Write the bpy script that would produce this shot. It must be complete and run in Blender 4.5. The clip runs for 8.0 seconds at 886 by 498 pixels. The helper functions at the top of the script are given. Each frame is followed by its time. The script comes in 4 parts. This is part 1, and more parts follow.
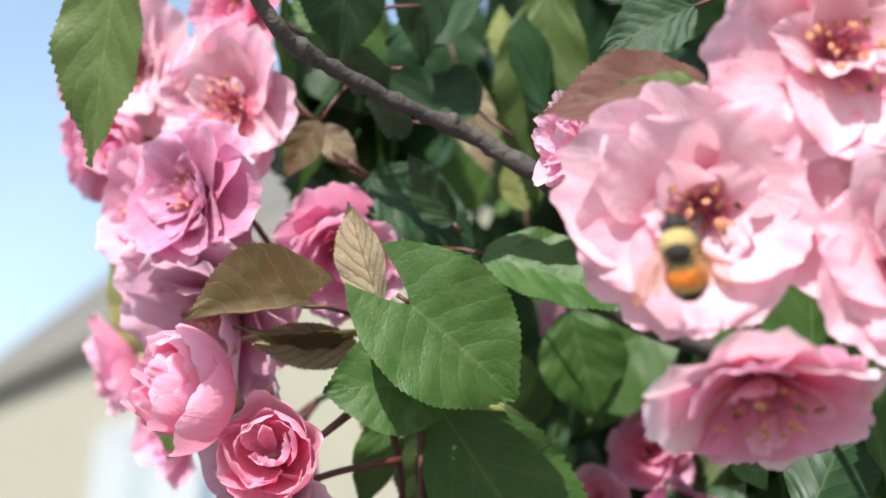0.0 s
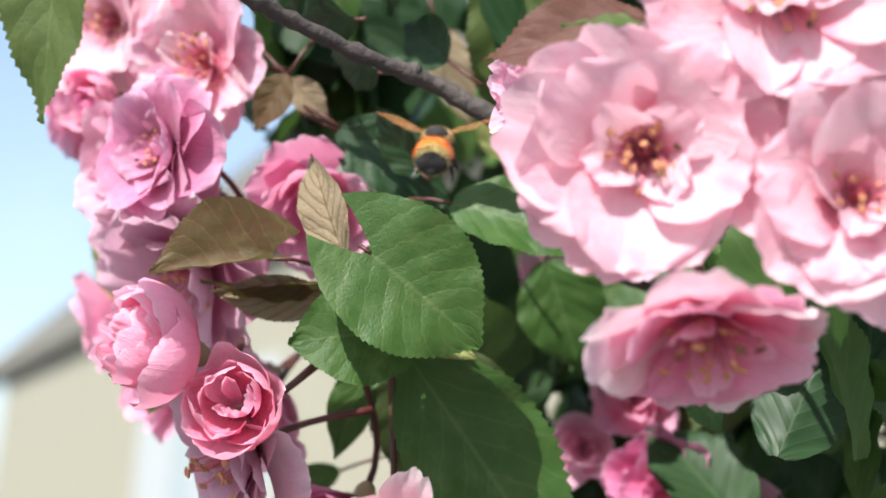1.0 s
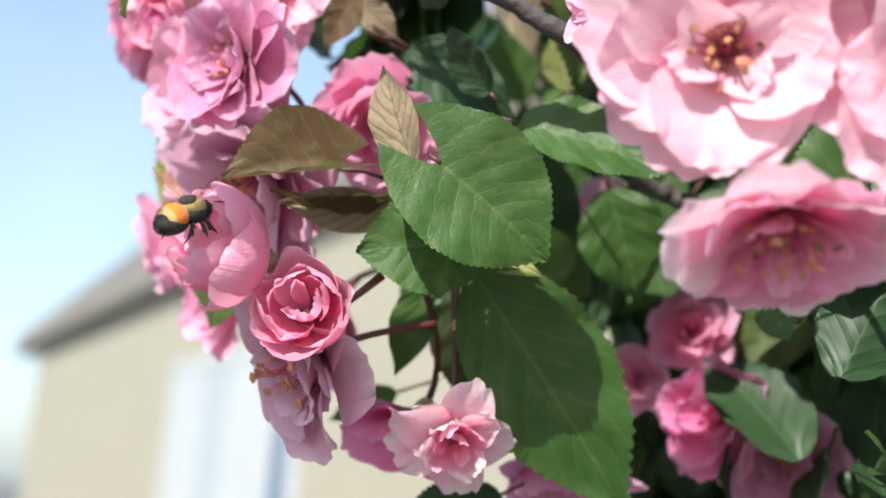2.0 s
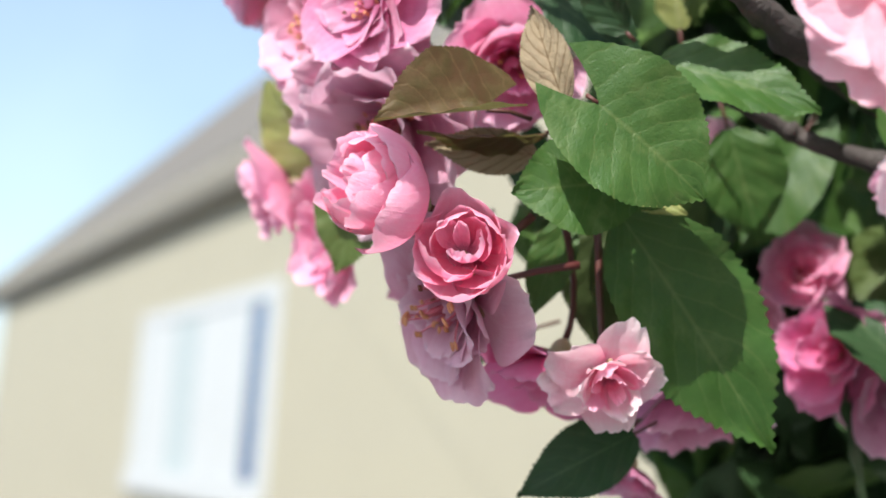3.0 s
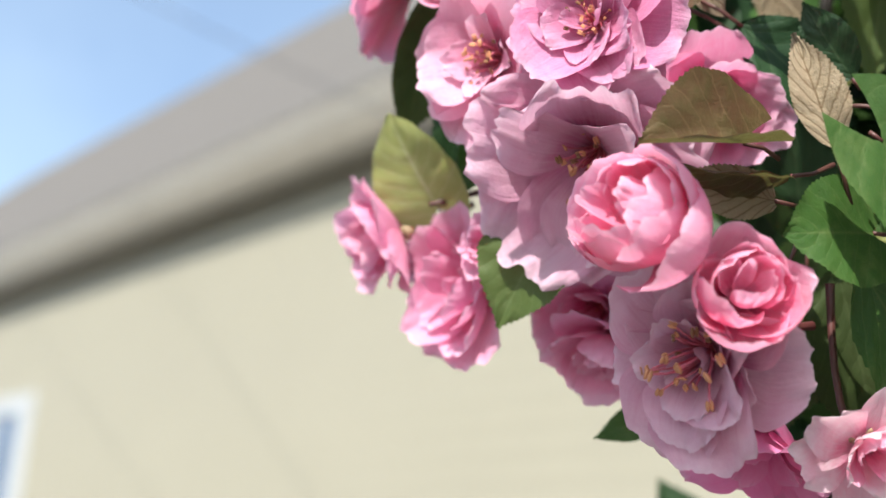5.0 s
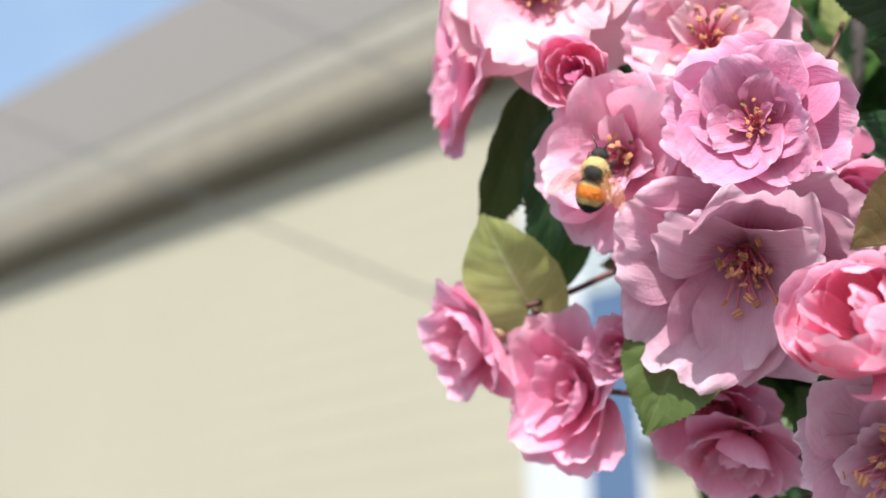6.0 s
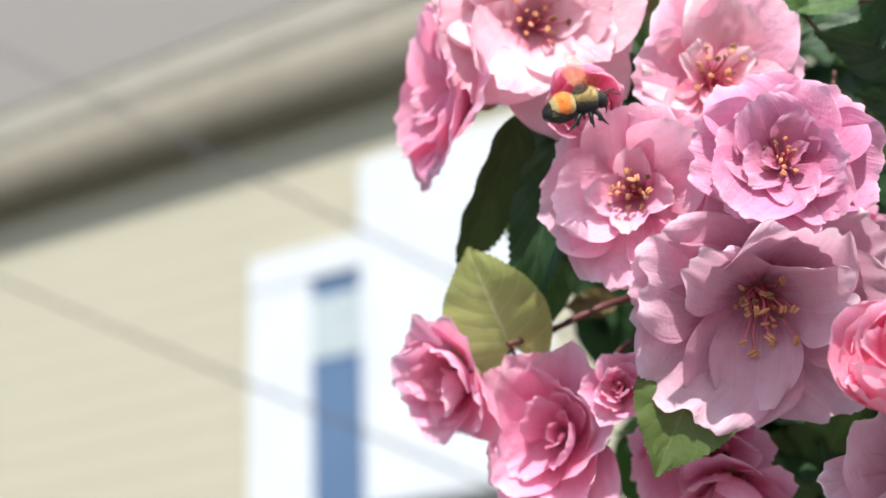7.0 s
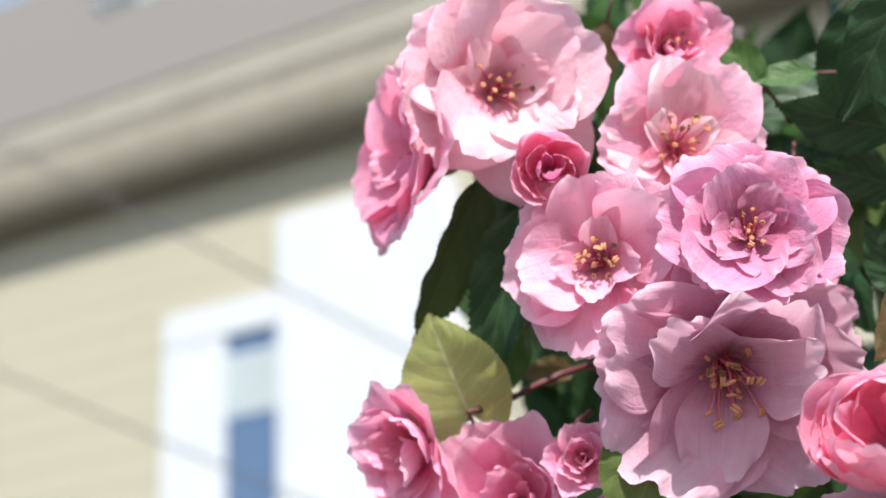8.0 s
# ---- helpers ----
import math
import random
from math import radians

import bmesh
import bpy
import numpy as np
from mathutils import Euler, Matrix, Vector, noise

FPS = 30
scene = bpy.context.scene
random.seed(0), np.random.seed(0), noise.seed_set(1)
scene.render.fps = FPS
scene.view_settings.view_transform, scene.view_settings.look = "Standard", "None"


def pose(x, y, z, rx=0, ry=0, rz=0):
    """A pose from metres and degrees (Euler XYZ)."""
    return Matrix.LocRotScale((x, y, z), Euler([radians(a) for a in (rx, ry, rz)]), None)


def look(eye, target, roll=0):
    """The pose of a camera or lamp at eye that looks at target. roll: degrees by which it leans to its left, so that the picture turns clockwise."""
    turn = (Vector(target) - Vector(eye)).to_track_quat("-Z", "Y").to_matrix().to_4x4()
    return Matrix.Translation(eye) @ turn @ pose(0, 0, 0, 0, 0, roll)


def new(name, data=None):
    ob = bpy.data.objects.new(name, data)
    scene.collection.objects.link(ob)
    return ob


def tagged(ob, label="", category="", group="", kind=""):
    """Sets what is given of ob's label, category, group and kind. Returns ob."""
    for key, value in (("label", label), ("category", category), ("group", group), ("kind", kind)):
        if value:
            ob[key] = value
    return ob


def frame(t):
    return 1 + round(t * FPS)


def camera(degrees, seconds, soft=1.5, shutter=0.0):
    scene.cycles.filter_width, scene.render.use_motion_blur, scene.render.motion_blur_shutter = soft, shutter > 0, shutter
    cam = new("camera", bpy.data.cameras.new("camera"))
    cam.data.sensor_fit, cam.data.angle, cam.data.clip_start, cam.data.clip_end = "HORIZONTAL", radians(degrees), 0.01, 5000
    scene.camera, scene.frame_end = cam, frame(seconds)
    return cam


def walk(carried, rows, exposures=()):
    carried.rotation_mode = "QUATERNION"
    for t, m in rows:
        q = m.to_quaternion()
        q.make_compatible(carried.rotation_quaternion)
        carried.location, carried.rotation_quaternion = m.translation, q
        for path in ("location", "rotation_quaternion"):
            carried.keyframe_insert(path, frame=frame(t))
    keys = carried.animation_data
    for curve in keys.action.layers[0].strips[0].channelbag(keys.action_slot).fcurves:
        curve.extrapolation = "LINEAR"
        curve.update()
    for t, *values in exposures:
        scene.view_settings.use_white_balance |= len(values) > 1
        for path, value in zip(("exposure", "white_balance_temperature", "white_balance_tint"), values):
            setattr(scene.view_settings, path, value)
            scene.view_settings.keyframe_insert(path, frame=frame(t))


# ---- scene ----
cam = camera(35.3, 8.0, soft=1.6)
cam.data.dof.use_dof = True
cam.data.dof.focus_distance = 0.298
cam.data.dof.aperture_fstop = 10.5


def view(x, y, z, yaw, pitch, roll):
    """A pose by compass turn, tilt and lean, in degrees."""
    return pose(x, y, z, 90 + pitch, 0, yaw) @ pose(0, 0, 0, 0, 0, roll)


walk(cam, [
    (0.0, view(0.0138, 0.0037, 1.5174, 0.50, 13.59, 3.95)),
    (0.5, view(0.0216, 0.0031, 1.5162, 0.68, 12.89, 4.34)),
    (1.0, view(0.0318, 0.0041, 1.5167, 2.13, 11.73, 3.18)),
    (1.2, view(0.0351, 0.0064, 1.5177, 2.89, 11.17, 3.15)),
    (2.3, view(0.0159, 0.0050, 1.4959, 3.36, 10.82, 5.26)),
    (2.5, view(0.0083, 0.0061, 1.4961, 3.21, 10.06, 4.91)),
    (3.0, view(-0.0187, 0.0048, 1.4950, 1.76, 8.94, 4.05)),
    (3.5, view(-0.0386, 0.0081, 1.4903, 0.91, 8.99, 4.49)),
    (4.0, view(-0.0794, 0.0187, 1.4845, -3.20, 10.31, 2.53)),
    (4.2, view(-0.0934, 0.0248, 1.4828, -4.82, 11.01, 2.19)),
    (5.3, view(-0.1346, 0.0674, 1.4753, -8.66, 15.64, 5.66)),
    (5.5, view(-0.1525, 0.0713, 1.4857, -10.54, 15.20, 3.99)),
    (6.0, view(-0.2102, 0.0909, 1.4876, -19.58, 17.79, -0.32)),
    (6.5, view(-0.2466, 0.1148, 1.4854, -27.43, 19.28, -2.31)),
    (7.0, view(-0.2648, 0.1369, 1.4866, -32.29, 20.22, -2.61)),
    (7.5, view(-0.2744, 0.1434, 1.4903, -34.84, 20.93, -3.64)),
    (8.0, view(-0.2720, 0.1462, 1.4909, -36.19, 22.39, -3.31)),
])

# ---- world and light ----
SUN_AZ, SUN_EL = 207.0, 46.0   # compass of the sun, clockwise from +y, and its height
world = bpy.data.worlds.new("world")
scene.world = world
world.use_nodes = True
wn = world.node_tree
sky = wn.nodes.new("ShaderNodeTexSky")
sky.sky_type = "NISHITA"
sky.sun_disc = False
sky.sun_elevation = radians(SUN_EL)
sky.sun_rotation = radians(SUN_AZ)
sky.air_density, sky.dust_density, sky.ozone_density = 1.0, 1.6, 1.0
drift = wn.nodes.new("ShaderNodeTexNoise")      # thin high cloud over the whole sky
drift.inputs["Scale"].default_value, drift.inputs["Detail"].default_value = 2.6, 6.0
veil = wn.nodes.new("ShaderNodeMapRange")
veil.inputs["From Min"].default_value, veil.inputs["From Max"].default_value, veil.inputs["To Max"].default_value = 0.34, 0.74, 0.45
pale = wn.nodes.new("ShaderNodeMix")
pale.data_type = "RGBA"
pale.inputs[7].default_value = (4.2, 5.35, 6.3, 1)
wn.links.new(drift.outputs[0], veil.inputs[0])
wn.links.new(veil.outputs[0], pale.inputs[0])
wn.links.new(sky.outputs[0], pale.inputs[6])
wn.links.new(pale.outputs[2], wn.nodes["Background"].inputs[0])
wn.nodes["Background"].inputs[1].default_value = 0.14
lamp = new("sun", bpy.data.lights.new("sun", "SUN"))
lamp.data.energy, lamp.data.angle, lamp.data.color = 5.0, radians(0.5), (1.0, 0.97, 0.92)
sd = Vector((math.sin(radians(SUN_AZ)) * math.cos(radians(SUN_EL)), math.cos(radians(SUN_AZ)) * math.cos(radians(SUN_EL)), math.sin(radians(SUN_EL))))
lamp.matrix_world = look(sd * 30, (0, 0, 0))
scene.view_settings.exposure = 0.68


# ---- materials ----
def material(name):
    m = bpy.data.materials.new(name)
    m.use_nodes = True
    t = m.node_tree
    return m, t, t.nodes["Principled BSDF"], t.nodes["Material Output"]


def node(t, kind, **values):
    n = t.nodes.new("ShaderNode" + kind)
    for k, v in values.items():
        n.inputs[k.replace("_", " ")].default_value = v
    return n


def calc(t, op, a, b=None, clamp=False):
    n = t.nodes.new("ShaderNodeMath")
    n.operation, n.use_clamp = op, clamp
    for i, v in enumerate((a, b)):
        if v is None:
            continue
        if isinstance(v, (int, float)):
            n.inputs[i].default_value = v
        else:
            t.links.new(v, n.inputs[i])
    return n.outputs[0]


def blend(t, fac, a, b, mode="MIX"):
    n = t.nodes.new("ShaderNodeMix")
    n.data_type, n.blend_type = "RGBA", mode
    for i, v in ((0, fac), (6, a), (7, b)):
        if isinstance(v, (int, float)):
            n.inputs[i].default_value = v
        elif isinstance(v, tuple):
            n.inputs[i].default_value = (*v, 1)
        else:
            t.links.new(v, n.inputs[i])
    return n.outputs[2]


def ramp(t, fac, stops):
    n = t.nodes.new("ShaderNodeValToRGB")
    n.color_ramp.elements[0].position, n.color_ramp.elements[1].position = stops[0][0], stops[-1][0]
    for p, c in stops[1:-1]:
        n.color_ramp.elements.new(p)
    for e, (p, c) in zip(n.color_ramp.elements, stops):
        e.color = (*c, 1) if isinstance(c, tuple) else (c, c, c, 1)
    t.links.new(fac, n.inputs[0])
    return n.outputs[0]


def noise_of(t, scale, detail=3.0, coord=None, rough=0.55):
    n = node(t, "TexNoise", Scale=scale, Detail=detail, Roughness=rough)
    if coord is not None:
        t.links.new(coord, n.inputs["Vector"])
    return n.outputs[0]


def bump(t, bsdf, height, strength, distance):
    b = node(t, "Bump", Strength=strength, Distance=distance)
    t.links.new(height, b.inputs["Height"])
    t.links.new(b.outputs[0], bsdf.inputs["Normal"])
    return b


def thin(t, bsdf, out, colour, share):
    """A thin sheet that lets part of the light through."""
    tr = t.nodes.new("ShaderNodeBsdfTranslucent")
    if isinstance(colour, tuple):
        tr.inputs[0].default_value = (*colour, 1)
    else:
        t.links.new(colour, tr.inputs[0])
    mx = node(t, "MixShader", Fac=share)
    t.links.new(bsdf.outputs[0], mx.inputs[1])
    t.links.new(tr.outputs[0], mx.inputs[2])
    t.links.new(mx.outputs[0], out.inputs[0])


def petal_material(name, base, body, rim, share=0.38):
    """Petal: crimson claw, soft streaks along its length; ramp paints recess shade and pale rims."""
    m, t, b, out = material(name)
    uv = t.nodes.new("ShaderNodeUVMap")
    sep = t.nodes.new("ShaderNodeSeparateXYZ")
    t.links.new(uv.outputs[0], sep.inputs[0])
    mp = node(t, "Mapping")
    mp.inputs["Scale"].default_value = (38, 1.6, 1)
    t.links.new(uv.outputs[0], mp.inputs[0])
    streak = noise_of(t, 1.0, 4.0, mp.outputs[0])
    tc = t.nodes.new("ShaderNodeTexCoord")
    cloud = noise_of(t, 4.5, 4.0, tc.outputs["Object"])
    info = t.nodes.new("ShaderNodeObjectInfo")
    along = calc(t, "ADD", sep.outputs[1], calc(t, "MULTIPLY", calc(t, "SUBTRACT", cloud, 0.5), 0.5))
    throat = tuple(c * q for c, q in zip(base, (0.50, 0.22, 0.34)))
    col = ramp(t, along, [(0.0, throat), (0.10, throat), (0.27, base), (0.46, body), (0.70, body), (1.0, rim)])
    edge = ramp(t, sep.outputs[1], [(0.0, 0.0), (0.93, 0.0), (1.0, 0.45)])
    col = blend(t, edge, col, tuple(0.45 * c + 0.52 for c in rim))
    col = blend(t, ramp(t, streak, [(0.35, 0.0), (0.72, 0.55)]), col, rim)
    stain = noise_of(t, 2.2, 5.0, tc.outputs["Object"], 0.65)
    col = blend(t, ramp(t, stain, [(0.45, 0.0), (0.75, 0.5)]), col, base)
    warm = calc(t, "MULTIPLY", info.outputs["Random"], 0.18)
    col = blend(t, warm, col, tuple(0.5 * (c + 0.75) for c in body))
    t.links.new(col, b.inputs["Base Color"])
    b.inputs["Roughness"].default_value = 0.62
    b.inputs["Specular IOR Level"].default_value = 0.25
    b.inputs["Sheen Weight"].default_value = 0.15
    crimp = noise_of(t, 13.0, 5.0, tc.outputs["Object"], 0.65)
    bump(t, b, calc(t, "ADD", calc(t, "ADD", calc(t, "MULTIPLY", streak, 0.45), cloud), calc(t, "MULTIPLY", crimp, 0.7)), 0.55, 0.0011)
    thin(t, b, out, col, share)
    return m


def leaf_material(name, top, vein, tint, share=0.3, rough=0.47, veins=0.42):
    m, t, b, out = material(name)
    uv = t.nodes.new("ShaderNodeUVMap")
    sep = t.nodes.new("ShaderNodeSeparateXYZ")
    t.links.new(uv.outputs[0], sep.inputs[0])
    u = calc(t, "ABSOLUTE", calc(t, "SUBTRACT", calc(t, "MULTIPLY", sep.outputs[0], 2.0), 1.0))
    tc = t.nodes.new("ShaderNodeTexCoord")
    wob = noise_of(t, 9.0, 2.0, tc.outputs["Object"])
    line = calc(t, "FRACT", calc(t, "ADD", calc(t, "SUBTRACT", calc(t, "MULTIPLY", sep.outputs[1], 7.0), calc(t, "MULTIPLY", u, 2.4)), calc(t, "MULTIPLY", wob, 0.55)))
    near = calc(t, "ABSOLUTE", calc(t, "SUBTRACT", line, 0.5))
    side = ramp(t, near, [(0.0, 1.0), (0.16 if veins > 0.8 else 0.07, 0.0), (1.0, 0.0)])
    mid = ramp(t, u, [(0.0, 1.0), (0.05, 0.0), (1.0, 0.0)])
    net = t.nodes.new("ShaderNodeTexVoronoi")
    net.feature = "DISTANCE_TO_EDGE"
    net.inputs["Scale"].default_value = 34.0
    t.links.new(tc.outputs["Object"], net.inputs["Vector"])
    mesh = ramp(t, net.outputs[0], [(0.0, 1.0), (0.12, 0.0), (1.0, 0.0)])
    blot = noise_of(t, 7.0, 6.0, tc.outputs["Object"])
    info = t.nodes.new("ShaderNodeObjectInfo")
    col = blend(t, ramp(t, blot, [(0.35, 0.0), (0.75, 0.6)]), top, tint)
    col = blend(t, calc(t, "MULTIPLY", info.outputs["Random"], 0.3), col, tint)
    patch = noise_of(t, 3.2, 5.0, tc.outputs["Object"], 0.7)
    col = blend(t, ramp(t, patch, [(0.5, 0.0), (0.72, 0.42)]), col, vein)
    speck = noise_of(t, 30.0, 4.0, tc.outputs["Object"], 0.7)
    col = blend(t, ramp(t, speck, [(0.56, 0.0), (0.75, 0.35)]), col, tuple(0.55 * c for c in top))
    col = blend(t, calc(t, "MULTIPLY", side, veins * 0.9), col, vein)
    col = blend(t, calc(t, "MULTIPLY", mesh, veins * 0.12), col, vein)
    col = blend(t, calc(t, "MULTIPLY", mid, veins * 1.6, True), col, vein)
    t.links.new(col, b.inputs["Base Color"])
    b.inputs["Roughness"].default_value = rough
    b.inputs["Specular IOR Level"].default_value = 0.36
    pucker = calc(t, "MULTIPLY", calc(t, "POWER", near, 0.6), 1.1)
    grit = noise_of(t, 55.0, 5.0, tc.outputs["Object"])
    h = calc(t, "ADD", calc(t, "ADD", pucker, calc(t, "MULTIPLY", grit, 0.7)), calc(t, "ADD", calc(t, "MULTIPLY", mesh, -0.12), calc(t, "MULTIPLY", blot, 1.4)))
    bump(t, b, h, 0.5 + 0.5 * (veins > 0.8), 0.0004)
    t.links.new(ramp(t, grit, [(0.3, rough - 0.08), (0.7, rough + 0.14)]), b.inputs["Roughness"])
    thin(t, b, out, blend(t, 0.5, col, tuple(min(1, c * 1.8) for c in tint)), share)
    return m


def plain(name, colour, rough=0.6, tint=None, scale=300.0, metal=0.0, relief=0.2, distance=0.0004):
    """A surface with a little mottling and fine relief."""
    m, t, b, out = material(name)
    tc = t.nodes.new("ShaderNodeTexCoord")
    big = noise_of(t, scale * 0.12, 4.0, tc.outputs["Object"])
    fine = noise_of(t, scale, 5.0, tc.outputs["Object"])
    tint = tint or tuple(c * 0.72 for c in colour)
    col = blend(t, ramp(t, big, [(0.35, 0.0), (0.7, 1.0)]), colour, tint)
    col = blend(t, calc(t, "MULTIPLY", fine, 0.35), col, tint)
    t.links.new(col, b.inputs["Base Color"])
    b.inputs["Roughness"].default_value, b.inputs["Metallic"].default_value = rough, metal
    bump(t, b, fine, relief, distance)
    return m


PALE = petal_material("pale_pink_petal", (0.84, 0.29, 0.41), (0.90, 0.64, 0.71), (0.88, 0.52, 0.62), 0.43)
SOFT = petal_material("soft_pink_petal", (0.82, 0.20, 0.40), (0.90, 0.45, 0.61), (0.92, 0.60, 0.73), 0.43)
PINK = petal_material("pink_petal", (0.84, 0.15, 0.36), (0.89, 0.34, 0.54), (0.91, 0.51, 0.67), 0.43)
ROSE = petal_material("rose_pink_petal", (0.92, 0.14, 0.32), (0.93, 0.32, 0.50), (0.94, 0.50, 0.64), 0.45)
BLUSH = petal_material("blush_pink_petal", (0.92, 0.22, 0.40), (0.92, 0.58, 0.66), (0.92, 0.76, 0.79), 0.43)
# lilac of its own, deepened so that the colour also carries petal shade
LILAC_SHADE = petal_material("lilac_shade_petal", (0.54, 0.07, 0.24), (0.70, 0.235, 0.42), (0.80, 0.45, 0.62), 0.41)
# pink petals with the bluish shade they sit in put into the colour
SHADE_MAUVE = petal_material("shade_mauve_petal", (0.60, 0.15, 0.31), (0.74, 0.39, 0.52), (0.84, 0.58, 0.69), 0.41)
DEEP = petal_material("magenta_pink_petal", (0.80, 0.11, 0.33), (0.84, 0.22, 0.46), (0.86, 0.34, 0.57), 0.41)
GREEN = leaf_material("green_leaf", (0.034, 0.092, 0.017), (0.16, 0.21, 0.075), (0.066, 0.135, 0.028), 0.26, 0.42, 0.24)
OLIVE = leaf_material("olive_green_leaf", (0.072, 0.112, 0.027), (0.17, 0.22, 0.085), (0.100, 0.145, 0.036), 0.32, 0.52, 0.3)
# OLIVE at about half strength: shade under the stalks put into the leaf colour
SHADE_OLIVE = leaf_material("shade_olive_leaf", (0.042, 0.062, 0.018), (0.10, 0.13, 0.05), (0.055, 0.085, 0.022), 0.26, 0.55, 0.3)
# dark blue-green leaf, made darker still to hold the crown's shade
SHADE_GREEN = leaf_material("shade_green_leaf", (0.015, 0.044, 0.015), (0.07, 0.12, 0.05), (0.024, 0.066, 0.020), 0.2)
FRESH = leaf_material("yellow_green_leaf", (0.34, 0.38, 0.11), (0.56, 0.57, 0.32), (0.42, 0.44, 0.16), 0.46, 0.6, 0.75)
BRONZE = leaf_material("bronze_leaf", (0.130, 0.058, 0.030), (0.25, 0.17, 0.08), (0.075, 0.092, 0.024), 0.35, 0.45, 0.5)
RUSSET = leaf_material("russet_leaf", (0.105, 0.036, 0.026), (0.20, 0.09, 0.06), (0.13, 0.055, 0.03), 0.3, 0.55, 0.4)
TAN = leaf_material("downy_leaf_back", (0.31, 0.245, 0.155), (0.17, 0.115, 0.06), (0.37, 0.30, 0.20), 0.15, 0.8, 1.0)
FILAMENT = plain("filament_red", (0.56, 0.09, 0.16), 0.5, (0.66, 0.22, 0.27))
SPENT = plain("spent_anther_brown", (0.16, 0.07, 0.035), 0.8, (0.26, 0.12, 0.05))
ANTHER = plain("anther_tan", (0.66, 0.33, 0.17), 0.7, (0.50, 0.19, 0.09))
PISTIL = plain("pistil_red", (0.36, 0.03, 0.07), 0.5, (0.46, 0.08, 0.10))
CALYX = plain("calyx_green", (0.33, 0.33, 0.16), 0.6, (0.42, 0.24, 0.16))
STALK = plain("stalk_red", (0.11, 0.022, 0.024), 0.5, (0.085, 0.035, 0.024))
BARK = plain("bark", (0.085, 0.068, 0.060), 0.75, (0.035, 0.029, 0.028), 420.0, 0.0, 0.9, 0.0012)


# ---- helpers ----
def part(name, bm, mat, parent=None, label="", smooth=True):
    """Links a bmesh as one mesh object, under a thing or a part."""
    me = bpy.data.meshes.new(name)
    bm.to_mesh(me)
    bm.free()
    me.polygons.foreach_set("use_smooth", [smooth] * len(me.polygons))
    for m in mat if isinstance(mat, (list, tuple)) else (mat,):
        me.materials.append(m)
    ob = new(name, me)
    ob.parent = parent
    if label:
        tagged(ob, label)
    return ob


def sheet_mesh(name, nu, nv, fn, mat):
    """A grid of fn(u, v) over u in -1..1 and v in 0..1, with its UV map."""
    verts, faces = [], []
    for j in range(nv + 1):
        for i in range(nu + 1):
            verts.append(fn(2 * i / nu - 1, j / nv))
    w = nu + 1
    for j in range(nv):
        for i in range(nu):
            faces.append((j * w + i, j * w + i + 1, (j + 1) * w + i + 1, (j + 1) * w + i))
    me = bpy.data.meshes.new(name)
    me.from_pydata(verts, [], faces)
    lay = me.uv_layers.new(name="UVMap")
    for lp in me.loops:
        k = lp.vertex_index
        lay.data[lp.index].uv = ((k % w) / nu, (k // w) / nv)
    me.polygons.foreach_set("use_smooth", [True] * len(me.polygons))
    me.materials.append(mat)
    me.update()
    return me


def tube(bm, points, radii, sides=8, mat=0):
    """A tapered round bar along points."""
    rings = []
    pts = [Vector(p) for p in points]
    for i, p in enumerate(pts):
        d = (pts[min(i + 1, len(pts) - 1)] - pts[max(i - 1, 0)]).normalized()
        a = d.orthogonal().normalized() if i == 0 else (rings[-1][1] - d * rings[-1][1].dot(d)).normalized()
        b = d.cross(a)
        ring = [bm.verts.new(p + (a * math.cos(k * math.tau / sides) + b * math.sin(k * math.tau / sides)) * radii[i]) for k in range(sides)]
        rings.append((ring, a))
    for (r0, _), (r1, _) in zip(rings, rings[1:]):
        for k in range(sides):
            f = bm.faces.new((r0[k], r0[(k + 1) % sides], r1[(k + 1) % sides], r1[k]))
            f.material_index = mat
    for r, flip in ((rings[0][0], True), (rings[-1][0], False)):
        f = bm.faces.new(r[::-1] if flip else r)
        f.material_index = mat


def blob(bm, centre, size, mat=0, seg=10, rings=7, turn=None):
    """A rounded lump."""
    m = Matrix.Translation(centre) @ (turn or Matrix()) @ Matrix.Diagonal((*size, 1))
    got = bmesh.ops.create_uvsphere(bm, u_segments=seg, v_segments=rings, radius=1, matrix=m)
    for v in got["verts"]:
        for f in v.link_faces:
            f.material_index = mat


def box(bm, lo, hi, mat=0):
    m = Matrix.Translation([(a + b) / 2 for a, b in zip(lo, hi)]) @ Matrix.Diagonal([b - a for a, b in zip(lo, hi)] + [1])
    got = bmesh.ops.create_cube(bm, size=1, matrix=m)
    for f in {f for v in got["verts"] for f in v.link_faces}:
        f.material_index = mat


def facing(at, normal, spin=0):
    """A pose at a place whose z axis points along normal."""
    return Matrix.Translation(at) @ Vector(normal).to_track_quat("Z", "Y").to_matrix().to_4x4() @ pose(0, 0, 0, 0, 0, spin)


# ---- blossoms ----
def petal_mesh(mat, width, a0, a1, cup, ruffle, roll, seed):
    """A petal of length 1 that leaves the axis at a0 degrees and ends at a1, its rim rolled out."""
    rnd = random.Random(seed)
    ph = [rnd.uniform(0, 6.28) for _ in range(12)]
    steps = 24
    bend = rnd.uniform(0.75, 1.25)
    path = [(0.03, 0.0)]
    for k in range(steps):
        a = radians(a0 + (a1 - a0) * ((k + 0.5) / steps) ** bend)
        path.append((path[-1][0] + math.sin(a) / steps, path[-1][1] + math.cos(a) / steps))
    notch = rnd.choice((0.0, 0.02, 0.045, 0.07))
    at = rnd.uniform(-0.3, 0.3)
    skew = rnd.uniform(-0.05, 0.05)

